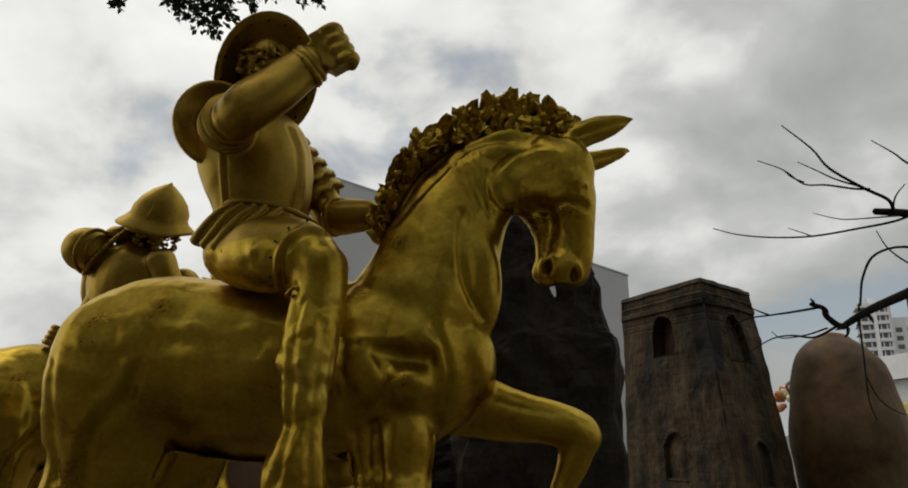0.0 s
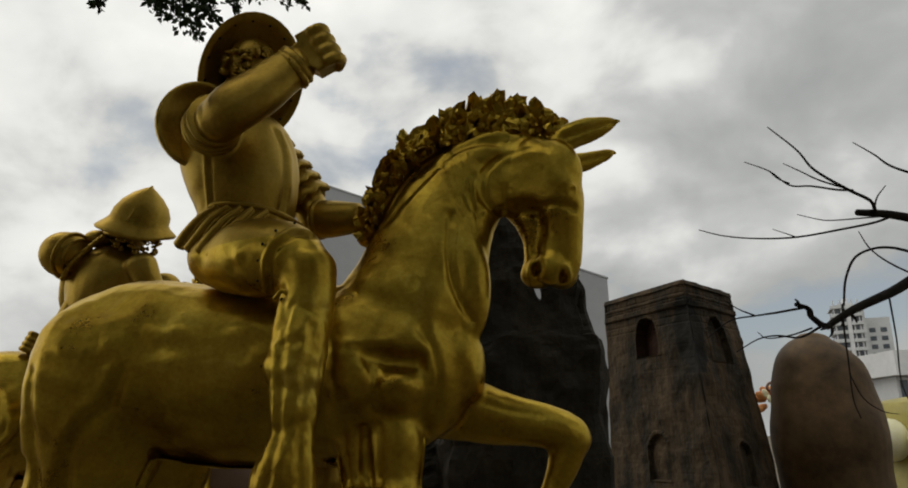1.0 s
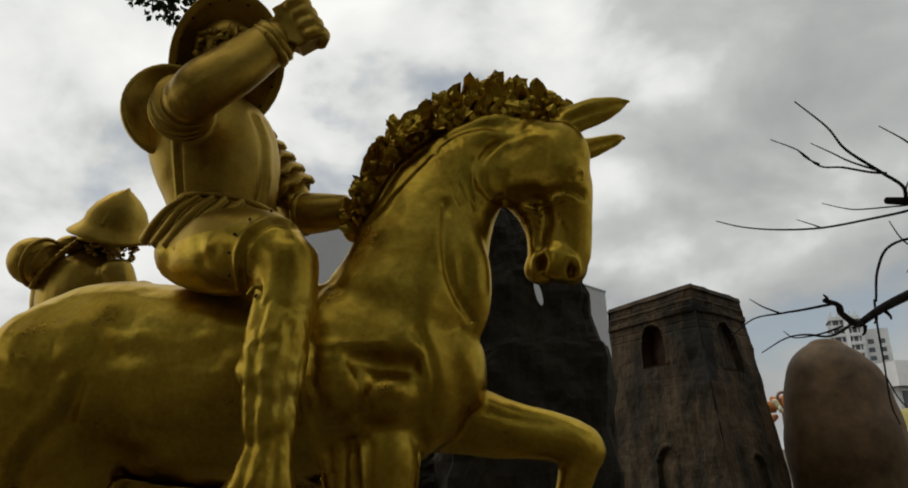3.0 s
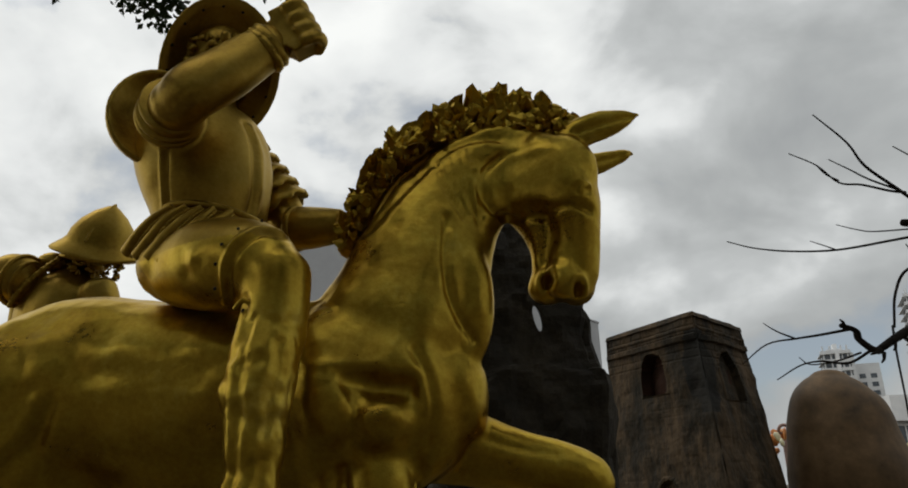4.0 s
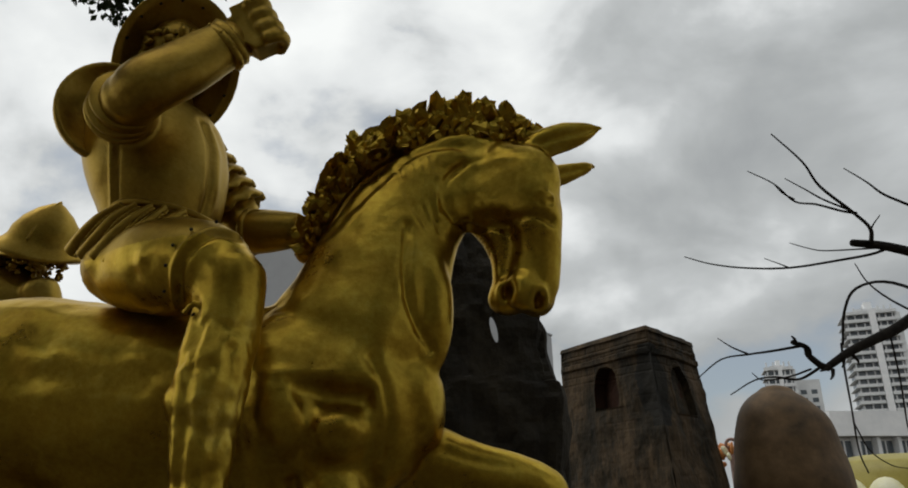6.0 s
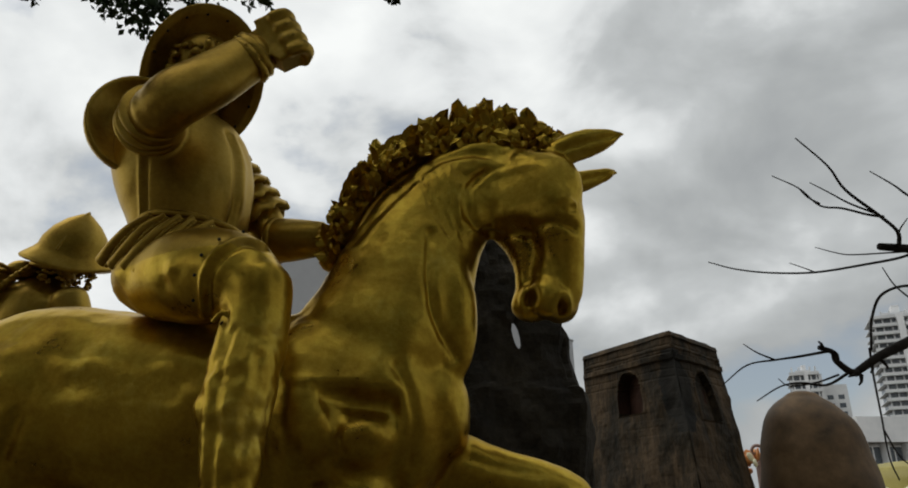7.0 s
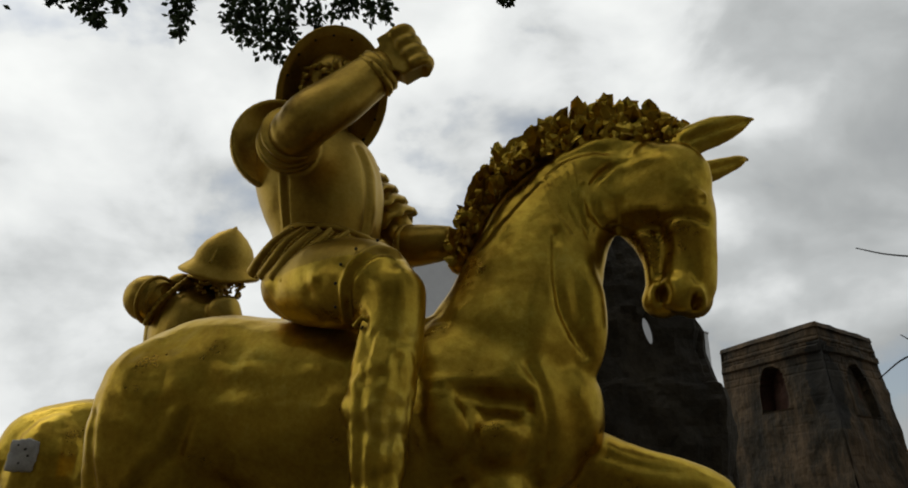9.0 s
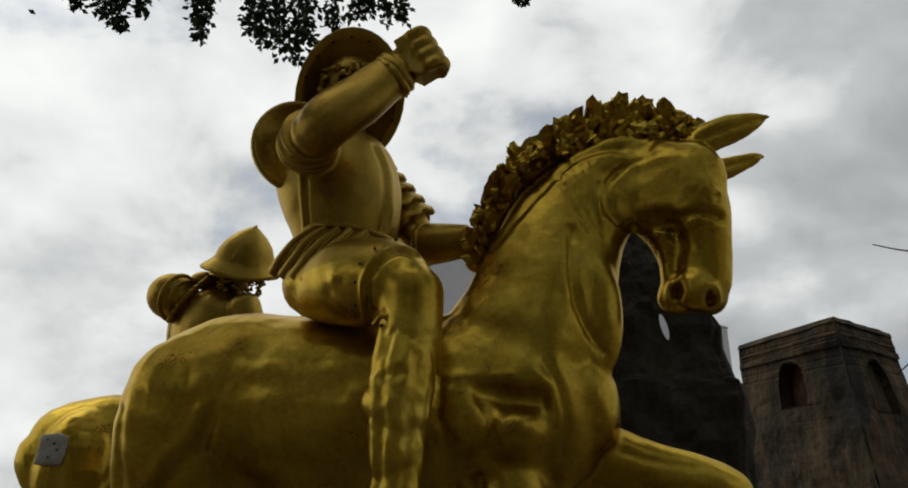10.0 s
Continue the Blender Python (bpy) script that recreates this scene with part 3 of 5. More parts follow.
# ---- the rider ----
def helmet(bm, m, r, tall, seg=36, long=1.15, solid_rim=True, curl=0.12):
    """A crested morion: a boat-shaped brim, turned up at both ends, and a crown with a point."""
    def rim(w):
        return curl * r * (math.cos(2 * w) * 0.8 + 0.2)
    lathe(bm, [(r * .40, .13), (r * .62, .10), (r * .84, .05), (r * .98, -.01), (r, .01), (r * .98, .03), (r * .82, .095), (r * .64, .14), (r * .58, .18), (r * .50, tall * .45), (r * .34, tall * .78), (r * .12, tall * .96), (.012, tall)],
          m, seg, (long, 0.9), rim)


def add_fist(bm, m):
    """A clenched hand in its own axes: x along the forearm, z to the knuckles."""
    b = bmesh.new()
    ball(b, (.10, 0, .0), (.16, .14, .16))
    # squared back of the hand with blunt corners, fingers folded over its front
    for z0, z1, x0, x1 in ((-.15, .19, .0, .13), (-.19, .15, .02, .18), (-.12, .12, -.06, .22)):
        box(b, (x0, -.13, z0), (x1, .12, z1))
    for k in range(4):
        z = .140 - .098 * k
        tube(b, [(.13, -.13, z, .050), (.225, -.11, z - .005, .052), (.255, .0, z - .01, .050), (.20, .10, z - .02, .046)], (0, 0, 1), seg=10, sub=3)
    me = fused(b, 0.014, 3)
    me.transform(m)
    bm.from_mesh(me)
    bpy.data.meshes.remove(me)


def rider_skin():
    b = bmesh.new()
    x = (0, 1, 0)
    # cuirass
    tube(b, [(-1.56, 5.97, 3.20, .40, .38), (-1.55, 5.95, 3.34, .39, .39), (-1.55, 5.93, 3.52, .37, .37), (-1.585, 5.92, 3.80, .43, .44), (-1.655, 5.90, 4.10, .48, .45), (-1.67, 5.91, 4.32, .42, .36),
             (-1.64, 5.90, 4.48, .22, .20)], x, seg=26)
    tube(b, [(-1.62, 5.88, 4.45, .15), (-1.54, 5.76, 4.66, .14)], x)
    # head with beard
    ball(b, (-1.53, 5.70, 4.74), (.20, .20, .24))
    # near arm
    tube(b, [(-1.72, 5.55, 4.08, .19), (-1.64, 5.28, 4.03, .175), (-1.56, 5.12, 4.02, .168)], (0, 0, 1))
    tube(b, [(-1.56, 5.14, 4.015, .165), (-1.46, 5.05, 4.065, .175), (-1.29, 5.03, 4.17, .168), (-1.12, 5.05, 4.33, .150), (-1.03, 5.06, 4.40, .14)], (0, 1, 0))
    # far arm
    tube(b, [(-1.55, 6.34, 4.24, .20), (-1.32, 6.38, 4.02, .18), (-1.14, 6.36, 3.78, .155), (-1.06, 6.32, 3.64, .15)], x)
    tube(b, [(-1.08, 6.32, 3.62, .14), (-.86, 6.22, 3.61, .125), (-.66, 6.14, 3.59, .10), (-.56, 6.09, 3.54, .12)], x)
    # hips and near leg
    ball(b, (-1.60, 5.74, 3.14), (.32, .36, .23))
    tube(b, [(-1.58, 5.62, 3.11, .25, .24), (-1.33, 5.40, 3.07, .285, .275), (-1.07, 5.22, 3.01, .265, .26), (-.92, 5.14, 2.92, .20, .20)], (0, 0, 1))
    tube(b, [(-.90, 5.13, 2.94, .21, .19), (-.90, 5.09, 2.66, .19, .185), (-.93, 5.03, 2.40, .18, .18), (-.93, 5.00, 2.20, .165, .165), (-.93, 4.98, 2.02, .145, .145), (-.93, 4.97, 1.84, .135, .135),
             (-.95, 4.96, 1.68, .16, .17), (-.96, 4.96, 1.50, .17, .20), (-.95, 4.95, 1.36, .15, .18)], (0, 1, 0))
    tube(b, [(-1.02, 4.96, 1.34, .13, .13), (-.80, 4.90, 1.26, .13, .13), (-.55, 4.84, 1.20, .09, .08)], (0, 1, 0))
    ball(b, (-1.06, 5.02, 2.26), (.075, .10, .13))
    ball(b, (-1.06, 4.98, 1.60), (.10, .10, .15))
    # far leg
    tube(b, [(-1.50, 6.30, 3.04, .29), (-1.22, 6.55, 3.0, .26), (-.95, 6.66, 2.92, .21)], (0, 0, 1))
    tube(b, [(-.93, 6.67, 2.94, .19), (-.95, 6.66, 2.40, .17), (-.95, 6.62, 1.90, .14), (-.96, 6.62, 1.5, .17)], x)
    tube(b, [(-1.02, 6.62, 1.34, .13), (-.55, 6.68, 1.20, .09)], x)
    sk = Skin(fused(b, 0.018, 3))
    x, y, z = sk.base.T
    plate = np.clip((z - 3.45) / .1, 0, 1) * np.clip((4.35 - z) / .15, 0, 1) * np.clip((y - 5.42) / .08, 0, 1) * (y < 6.25)
    thigh = np.clip((z - 2.45) / .2, 0, 1) * np.clip((3.4 - z) / .1, 0, 1) * (y < 5.7)
    sk.relax(np.maximum(plate, thigh), 22)
    # seams of the cuirass and the edge of the thigh plate
    sk.line([(-.89, 3.15), (-.99, 3.165), (-1.06, 3.12), (-1.13, 3.05), (-1.17, 2.95), (-1.18, 2.83), (-1.20, 2.74)], .018, -.022, 5.5)
    sk.line([(-.87, 3.12), (-.97, 3.13), (-1.03, 3.085), (-1.095, 3.02), (-1.135, 2.93), (-1.145, 2.83), (-1.16, 2.74)], .016, .018, 5.5)
    for dx, d in ((0, .020), (.032, -.014), (.062, .016)):
        sk.line([(-1.30 + dx, 4.16), (-1.245 + dx, 4.02), (-1.225 + dx, 3.88), (-1.225 + dx, 3.69), (-1.255 + dx, 3.48)], .013, d, 6.2, beyond=5.36)
    sk.line([(-1.735, 3.95), (-1.745, 3.73), (-1.73, 3.48)], .014, .026, 6.2, beyond=5.36)
    sk.line([(-1.765, 3.95), (-1.775, 3.73), (-1.76, 3.48)], .014, -.012, 6.2, beyond=5.36)
    # worn ripples of the leg
    for z, d, x0, x1 in ((2.60, .010, -.95, -.74), (2.38, .012, -1.08, -.90), (2.22, -.010, -1.1, -.95), (2.08, .012, -.98, -.80), (1.86, .010, -1.08, -.92)):
        sk.line([(x0, z + .05), ((x0 + x1) / 2, z), (x1, z + .03)], .035, d, 5.3)
    sk.line([(-.98, 2.62), (-1.0, 2.35), (-.99, 2.1), (-1.0, 1.8), (-1.04, 1.55)], .028, .022, 5.3)
    sk.line([(-.82, 2.5), (-.84, 2.2), (-.86, 1.8), (-.84, 1.5)], .03, .014, 5.3)
    sk.line([(-1.04, 2.75), (-1.02, 2.6), (-1.05, 2.45)], .03, .02, 5.3)
    sk.dent((-1.36, 5.12, 3.02), .05, -.016).dent((-1.28, 5.12, 2.98), .04, .012).dent((-1.42, 5.16, 2.94), .045, .010).dent((-1.30, 5.14, 3.12), .06, .008)
    sk.rough(3.0, .006).rough(9.0, .0035)
    # beaten, crinkled surface of the legs
    for i, c in enumerate(sk.base):
        if c[2] < 2.75 and c[1] < 5.4:
            v = Vector(c)
            sk.co[i] += sk.no[i] * min(1, (2.75 - c[2]) * 4) * (.012 * noise.noise(Vector((v.x * 8, v.y * 8, v.z * 4.5))) + .013 * noise.turbulence(Vector((v.x * 11, v.y * 11, v.z * 8)), 3, True))
    return sk.done()


def add_rope(bm, pts, r, bead=0.05):
    """A roped edge: a tube with beads along it."""
    way = spline(pts, 10)
    tube(bm, [(*p, r) for p in way[::5]], (0.3, 1, 0.2), seg=8, sub=3)
    gone = 0.0
    for a, c in zip(way, way[1:]):
        gone += np.linalg.norm(c - a)
        if gone > bead:
            gone = 0.0
            ball(bm, tuple(c), r * 1.35, seg=8, rings=5)


def add_ring(bm, c, axis, r, thick, stretch=(1, 1)):
    """A flat raised band round a limb."""
    m = frame_of(c, axis, (0.3, 1, 0.5))
    lathe(bm, [(r * .7, -thick), (r, -thick), (r * 1.08, -thick * .5), (r * 1.08, thick * .5), (r, thick), (r * .7, thick)], m, 28, stretch)


def add_curls(bm, c, r, count, size, rng, keep):
    for _ in range(count):
        v = Vector((rng.gauss(0, 1), rng.gauss(0, 1), rng.gauss(0, 1))).normalized()
        if keep(v):
            tuft(bm, Vector(c) + v * r, v + Vector((rng.uniform(-.8, .8), rng.uniform(-.8, .8), rng.uniform(-1.1, .2))), size * rng.uniform(.7, 1.3), rng)


def add_rivet(bm, at, r, slot=0):
    ball(bm, at, (r, r * .7, r), seg=10, rings=6, slot=slot)


bm = rider_skin()
rng = random.Random(11)
# broad morion tipped back, seen from beneath
HAT = frame_of((-1.53, 5.72, 4.63), (-0.34, 0.80, 0.50), (0.25, -0.45, 0.85))
helmet(bm, HAT, 0.45, 0.52, long=1.18, curl=0.10)
for k in range(16):
    a = 2 * math.pi * (k + .5) / 16
    add_rivet(bm, tuple(HAT @ Vector((.45 * 1.18 * .86 * math.cos(a), .45 * .9 * .86 * math.sin(a), .045 + .03 * math.cos(2 * a)))), .012, 1)
add_curls(bm, (-1.53, 5.68, 4.70), .19, 150, .055, rng, lambda v: v.y < 0.4 and v.z < 0.75)
ball(bm, (-1.44, 5.47, 4.74), (.035, .05, .05))
# near shoulder plate with rolled rim and two lames
PAUL = frame_of((-1.86, 5.62, 4.18), (0.42, -0.80, -0.28), (0, 0, 1))
lathe(bm, [(.10, -.06), (.20, -.03), (.30, .01), (.345, .05), (.37, .06), (.385, .03), (.38, -.05), (.34, -.13), (.22, -.20), (.02, -.22)], PAUL, 36, (0.88, 0.86))
add_ring(bm, (-1.70, 5.36, 4.055), (0.10, -0.55, -0.10), .195, .028)
add_ring(bm, (-1.67, 5.28, 4.04), (0.12, -0.55, -0.08), .186, .022)
add_ring(bm, (-1.62, 5.18, 4.03), (0.2, -0.5, -0.05), .178, .02)
# gauntlet cuff and fist
add_ring(bm, (-1.07, 5.055, 4.36), (0.62, 0.02, 0.60), .142, .026)
lathe(bm, [(.12, -.02), (.145, .0), (.155, .05), (.145, .06), (.10, .05)], frame_of((-1.07, 5.055, 4.37), (0.62, 0.02, 0.60), (0, 1, 0)), 24)
for k in range(8):
    a = 2 * math.pi * k / 8
    add_rivet(bm, tuple(frame_of((-1.07, 5.055, 4.36), (0.62, 0.02, 0.60), (0, 1, 0)) @ Vector((.152 * math.cos(a), .152 * math.sin(a), 0))), .012)
add_fist(bm, frame_of((-0.975, 5.06, 4.452), (-0.50, -0.15, 0.85), (0.85, -0.10, 0.50)) @ Matrix.Scale(.80, 4))
# lames of the far arm, each a scalloped ring
for k in range(5):
    u = k / 4
    c = Vector((-1.50, 6.34, 4.24)).lerp(Vector((-1.17, 6.36, 3.86)), u)
    m = frame_of(c, (0.62, 0.1, -0.72), (0, 1, 0))
    lathe(bm, [(.12, -.05), (.185, -.045), (.215 - .02 * u, .0), (.235 - .02 * u, .045), (.215 - .02 * u, .055), (.14, .03)], m, 40, rim=lambda w: .018 * math.cos(9 * w))
# elbow cuff and the smooth forearm plate
add_ring(bm, (-1.03, 6.29, 3.63), (0.9, -0.35, -0.06), .160, .028)
lathe(bm, [(.10, -.06), (.15, -.05), (.165, .0), (.158, .10), (.142, .22), (.122, .34), (.09, .36)], frame_of((-1.00, 6.28, 3.63), (0.93, -0.34, -0.06), (0, 0, 1)), 28)
# skirt of the cuirass: a flared band with heavy diagonal folds over the hip
lathe(bm, [(.28, .08), (.345, .06), (.355, .0), (.37, -.10), (.36, -.15), (.32, -.17), (.26, -.10)], frame_of((-1.56, 5.93, 3.46), (0.26, 0.06, 1), (1, 0, 0)), 40, (1.0, 1.0))
for pts in ([(-1.66, 5.50, 3.48), (-1.79, 5.53, 3.40), (-1.90, 5.60, 3.31), (-1.98, 5.68, 3.24)], [(-1.57, 5.48, 3.47), (-1.68, 5.47, 3.38), (-1.77, 5.50, 3.27), (-1.86, 5.56, 3.17)],
            [(-1.48, 5.47, 3.46), (-1.57, 5.43, 3.36), (-1.66, 5.42, 3.24), (-1.75, 5.46, 3.13)], [(-1.40, 5.47, 3.45), (-1.46, 5.41, 3.35), (-1.55, 5.37, 3.22), (-1.64, 5.38, 3.07)],
            [(-1.29, 5.48, 3.43), (-1.35, 5.40, 3.35), (-1.42, 5.34, 3.25)]):
    way = spline(pts, 8)
    last = len(way) - 1
    tube(bm, [(*p, .036, .024 + .022 * k / last) for k, p in enumerate(way)][::2], (0.2, 1, 0.1), seg=14, sub=3, cap=.35)
    add_rope(bm, [tuple(p + np.array((.022 + .020 * k / last, -.024, -.018 - .018 * k / last))) for k, p in enumerate(way)][::3], .011, .026)
tube(bm, [(-1.90, 5.82, 3.52, .016, .022), (-1.71, 5.58, 3.53, .016, .022), (-1.45, 5.53, 3.51, .016, .022), (-1.24, 5.61, 3.47, .016, .022), (-1.11, 5.77, 3.43, .016, .022), (-1.05, 6.0, 3.41, .016, .022)], (0, 1, 0), seg=10)
# edge of the thigh plate; dark beads imitate the shade in its rivet holes
for hx, hz in ((-1.00, 3.225), (-1.11, 3.155), (-1.19, 3.06), (-1.215, 2.95), (-1.225, 2.83)):
    hy = min((v.co.y for v in bm.verts if abs(v.co.x - hx) < .03 and abs(v.co.z - hz) < .03), default=5.1)
    add_rivet(bm, (hx, hy + .005, hz), .010, 1)
# knee hole as a dark bead, its inner shade put into the colour
ball(bm, (-1.035, 5.015, 2.69), (.026, .02, .02), seg=12, rings=8, slot=1)
tube(bm, [(-1.09, 5.0, 2.70, .014), (-1.04, 4.97, 2.74, .016), (-.99, 4.98, 2.71, .014)], (0, 1, 0), seg=8, sub=3)
# the upper body leans back and broadens upwards
LEAN = Vector((-0.06, 0.47, 1.825))
for v in bm.verts:
    u = min(max((v.co.z - 3.6) / 1.0, 0), 1)
    v.co = LEAN + (v.co - LEAN) * (1 + .062 * u * u * (3 - 2 * u))
    w = min(max((v.co.z - 3.75) / .6, 0), 1)
    v.co.x += (v.co.x + 1.25) * .022 * w
    v.co.z += (v.co.z - 4.2) * .02 * w
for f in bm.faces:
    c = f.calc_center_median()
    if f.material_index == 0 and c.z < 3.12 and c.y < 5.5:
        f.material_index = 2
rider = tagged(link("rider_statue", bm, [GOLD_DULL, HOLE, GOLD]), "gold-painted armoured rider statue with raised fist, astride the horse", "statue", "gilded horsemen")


# ---- second horse and rider behind ----
H2 = Matrix.Translation((-4.05, 9.05, -0.26)) @ pose(0, 0, 0, 0, 0, 45) @ Matrix.Translation((1.58, -5.97, 0))
horse_b = copy_thing(horse, H2)
tagged(horse_b, "gold-painted horse statue with a grey repair patch on its haunch")


def rider_back():
    b = bmesh.new()
    y = (0, 1, 0)
    tube(b, [(0, 0, 2.70, .44, .42), (.02, 0, 3.05, .38, .38), (.0, 0, 3.40, .46, .42), (.02, 0, 3.78, .54, .42), (.08, 0, 3.98, .40, .30), (.16, 0, 4.14, .18, .17)], y, seg=24)
    tube(b, [(.18, 0, 4.08, .15), (.26, 0, 4.38, .17)], y)
    ball(b, (.28, 0, 4.42), (.21, .2, .22))
    for k in (-1, 1):
        tube(b, [(-.02, .56 * k, 3.86, .19), (.10, .70 * k, 3.50, .16), (.40, .64 * k, 3.25, .13), (.66, .36 * k, 3.20, .11)], y)
    for v in b.verts:
        v.co = TWIST @ v.co
    for k in (-1, 1):
        tube(b, [(.02, .36 * k, 2.75, .29), (.36, .58 * k, 2.72, .25), (.62, .66 * k, 2.62, .21), (.60, .66 * k, 2.10, .17), (.58, .64 * k, 1.60, .15), (.57, .64 * k, 1.22, .17), (.85, .68 * k, 1.0, .10)], (0, 0.2, 1))
    return Skin(fused(b, 0.024, 3)).rough(5, .012).done()


TWIST = pose(0, 0, 0, 0, 0, 28)
bm = rider_back()
top = bmesh.new()
# shoulder plates, collar, hair and helmet, laid out in the plaza's own axes
for c, r, ax in (((-4.46, 8.84, 3.99), .285, (0.75, -.15, -.25)), ((-3.40, 9.25, 3.66), .20, (-0.7, .2, -.3))):
    ball(top, c, (r, r, r * .96), seg=28, rings=16)
    add_ring(top, tuple(Vector(c) + Vector(ax) * r * .35), ax, r * .97, .022)
    add_ring(top, tuple(Vector(c) + Vector(ax) * r * .75), ax, r * .80, .02)
ball(top, (-4.16, 8.98, 4.22), (.17, .15, .11), seg=20, rings=12)
add_rope(top, [(-4.40, 8.72, 3.66), (-4.28, 8.66, 3.84), (-4.14, 8.72, 4.04), (-4.02, 8.80, 4.20)], .026)
add_ring(top, (-3.86, 8.98, 4.22), (.25, 0, 1), .22, .035)
add_curls(top, (-3.70, 8.98, 4.19), .24, 240, .05, random.Random(3), lambda v: v.z < 0.5)
tube(top, [(-4.25, 8.92, 3.45, .15), (-4.36, 8.74, 3.02, .13), (-4.46, 8.65, 2.88, .10)], (0, 1, 0), seg=14)
add_fist(top, frame_of((-4.49, 8.63, 2.85), (-0.3, -0.2, -0.9), (-0.6, -0.4, 0.2)) @ Matrix.Scale(.62, 4))
HAT_B = frame_of((-3.71, 8.94, 4.29), (.30, -.14, .94), (0.9, .2, -.2)) @ Matrix.Scale(1.07, 4)
lathe(top, [(.10, -.02), (.36, -.05), (.420, -.055), (.435, -.035), (.42, -.010), (.345, .075), (.318, .12), (.308, .21), (.255, .33), (.165, .445), (.06, .53), (.012, .555)], HAT_B, 36, (1.0, 0.92), lambda w: .13 * max(0.0, math.cos(w)) ** 2 + .04 * math.sin(w))
tube(top, [tuple(HAT_B @ Vector(p)) + (.014,) for p in ((-.05, -.31, .10), (-.04, -.24, .26), (-.02, -.12, .43), (0, 0, .565), (.02, .12, .43))], (1, 0, 0), seg=8, sub=3)
add_rivet(top, tuple(HAT_B @ Vector((.13, -.19, .30))), .026, 1)
top.transform((pose(-4.02, 9.05, -0.02, 0, 0, 34)).inverted())
spare = bpy.data.meshes.new("spare")
top.to_mesh(spare)
top.free()
bm.from_mesh(spare)
bpy.data.meshes.remove(spare)
rider_b = tagged(link("rider_statue", bm, [GOLD_DULL, HOLE]), "gold-painted helmeted rider statue with ruff, astride the farther horse", "statue", "gilded horsemen")
rider_b.matrix_world = pose(-4.02, 9.05, -0.02, 0, 0, 34)
bm = bmesh.new()
rim = []
for k in range(40):
    a = 2 * math.pi * k / 40
    c, d = math.cos(a), math.sin(a)
    r = .15 / max(abs(c), abs(d)) ** .75 * (1 + .16 * noise.noise(Vector((c * 2.1, d * 2.1, 3))) + .07 * noise.noise(Vector((c * 7, d * 7, 5))))
    rim.append((r * c * .9, r * d))
rows = []
for y, k in ((.05, 1.0), (-.008, 1.0), (-.018, .92), (-.020, .5)):
    rows.append([bm.verts.new((x * k, y + .006 * noise.noise(Vector((x * 20, z * 20, y))), z * k)) for x, z in rim])
for l0, l1 in zip(rows, rows[1:]):
    for k in range(40):
        bm.faces.new((l0[k], l0[(k + 1) % 40], l1[(k + 1) % 40], l1[k]))
bm.faces.new(rows[-1])
for x, z, r in ((.03, .05, .020), (.07, -.01, .016), (-.05, .09, .012), (.0, -.08, .014)):
    ball(bm, (x, -.016, z), (r, .008, r * .8), seg=10, rings=6, slot=1)
bmesh.ops.recalc_face_normals(bm, faces=bm.faces)
ob = tagged(link("repair_patch", bm, [PATCH, HOLE]), "ragged grey filler repair patch stuck on the horse haunch", "patch")
ob.matrix_world = pose(-4.95, 7.89, 2.19, -8, 0, 3)


# ---- black rock and ruined tower ----
def rock(name, label, centre, rows, seg, seed, gap=None):
    """A craggy mass: rings of (height, half width x, half width y, shift x), broken by noise."""
    bm = bmesh.new()
    way = spline(rows, 7)
    loops = []
    for z, rx, ry, dx in way:
        row = []
        for w in np.linspace(0, 2 * math.pi, seg, endpoint=False):
            c, s = math.cos(w), math.sin(w)
            k = 1 / max(abs(c), abs(s)) ** 0.55
            p = Vector((centre[0] + dx + rx * c * k, centre[1] + ry * s * k, z))
            q = Vector((math.floor(p.x * 3.1 + 7), math.floor(p.y * 3.1), math.floor(z * 2.3 + c * 1.3)))
            p += Vector((c, s, 0)) * (noise.cell(q * 0.731 + Vector((seed, 0, 0))) - .5) * .045
            p += Vector((c, s, .3)) * noise.fractal(p * 2.2 + Vector((seed, 3, 0)), 1.0, 2.0, 4) * .08
            row.append(bm.verts.new(p))
        loops.append(row)
    for l0, l1 in zip(loops, loops[1:]):
        for i in range(seg):
            bm.faces.new((l0[i], l0[(i + 1) % seg], l1[(i + 1) % seg], l1[i]))
    bm.faces.new(loops[-1])
    ob = link(name, bm, ROCK, smooth=False)
    if gap:
        b2 = bmesh.new()
        ball(b2, gap, (.046, 1.6, .17), ((1, 0, .22), (.16, .96, .22), (-.22, 0, 1)), seg=12, rings=8)
        cut = link("cut", b2, ROCK)
        mod = ob.modifiers.new("gap", "BOOLEAN")
        mod.operation, mod.object = "DIFFERENCE", cut
        dg = bpy.context.evaluated_depsgraph_get()
        dg.update()
        got = bpy.data.meshes.new_from_object(ob.evaluated_get(dg))
        ob.modifiers.clear()
        ob.data = got
        bpy.data.objects.remove(cut)
    return tagged(ob, label, "rock")


rock("rock_pillar", "craggy black-painted rock mass behind the horse", (1.08, 9.9),
     [(0, 1.16, .55, 0), (1.2, 1.12, .5, .02), (2.4, 1.08, .48, .04), (3.0, 1.02, .46, .04), (3.15, .92, .44, .05), (3.8, .86, .42, .02), (4.4, .80, .40, -.06), (4.85, .58, .34, -.14), (5.05, .34, .26, -.18)], 90, 4, (1.36, 9.9, 3.78))

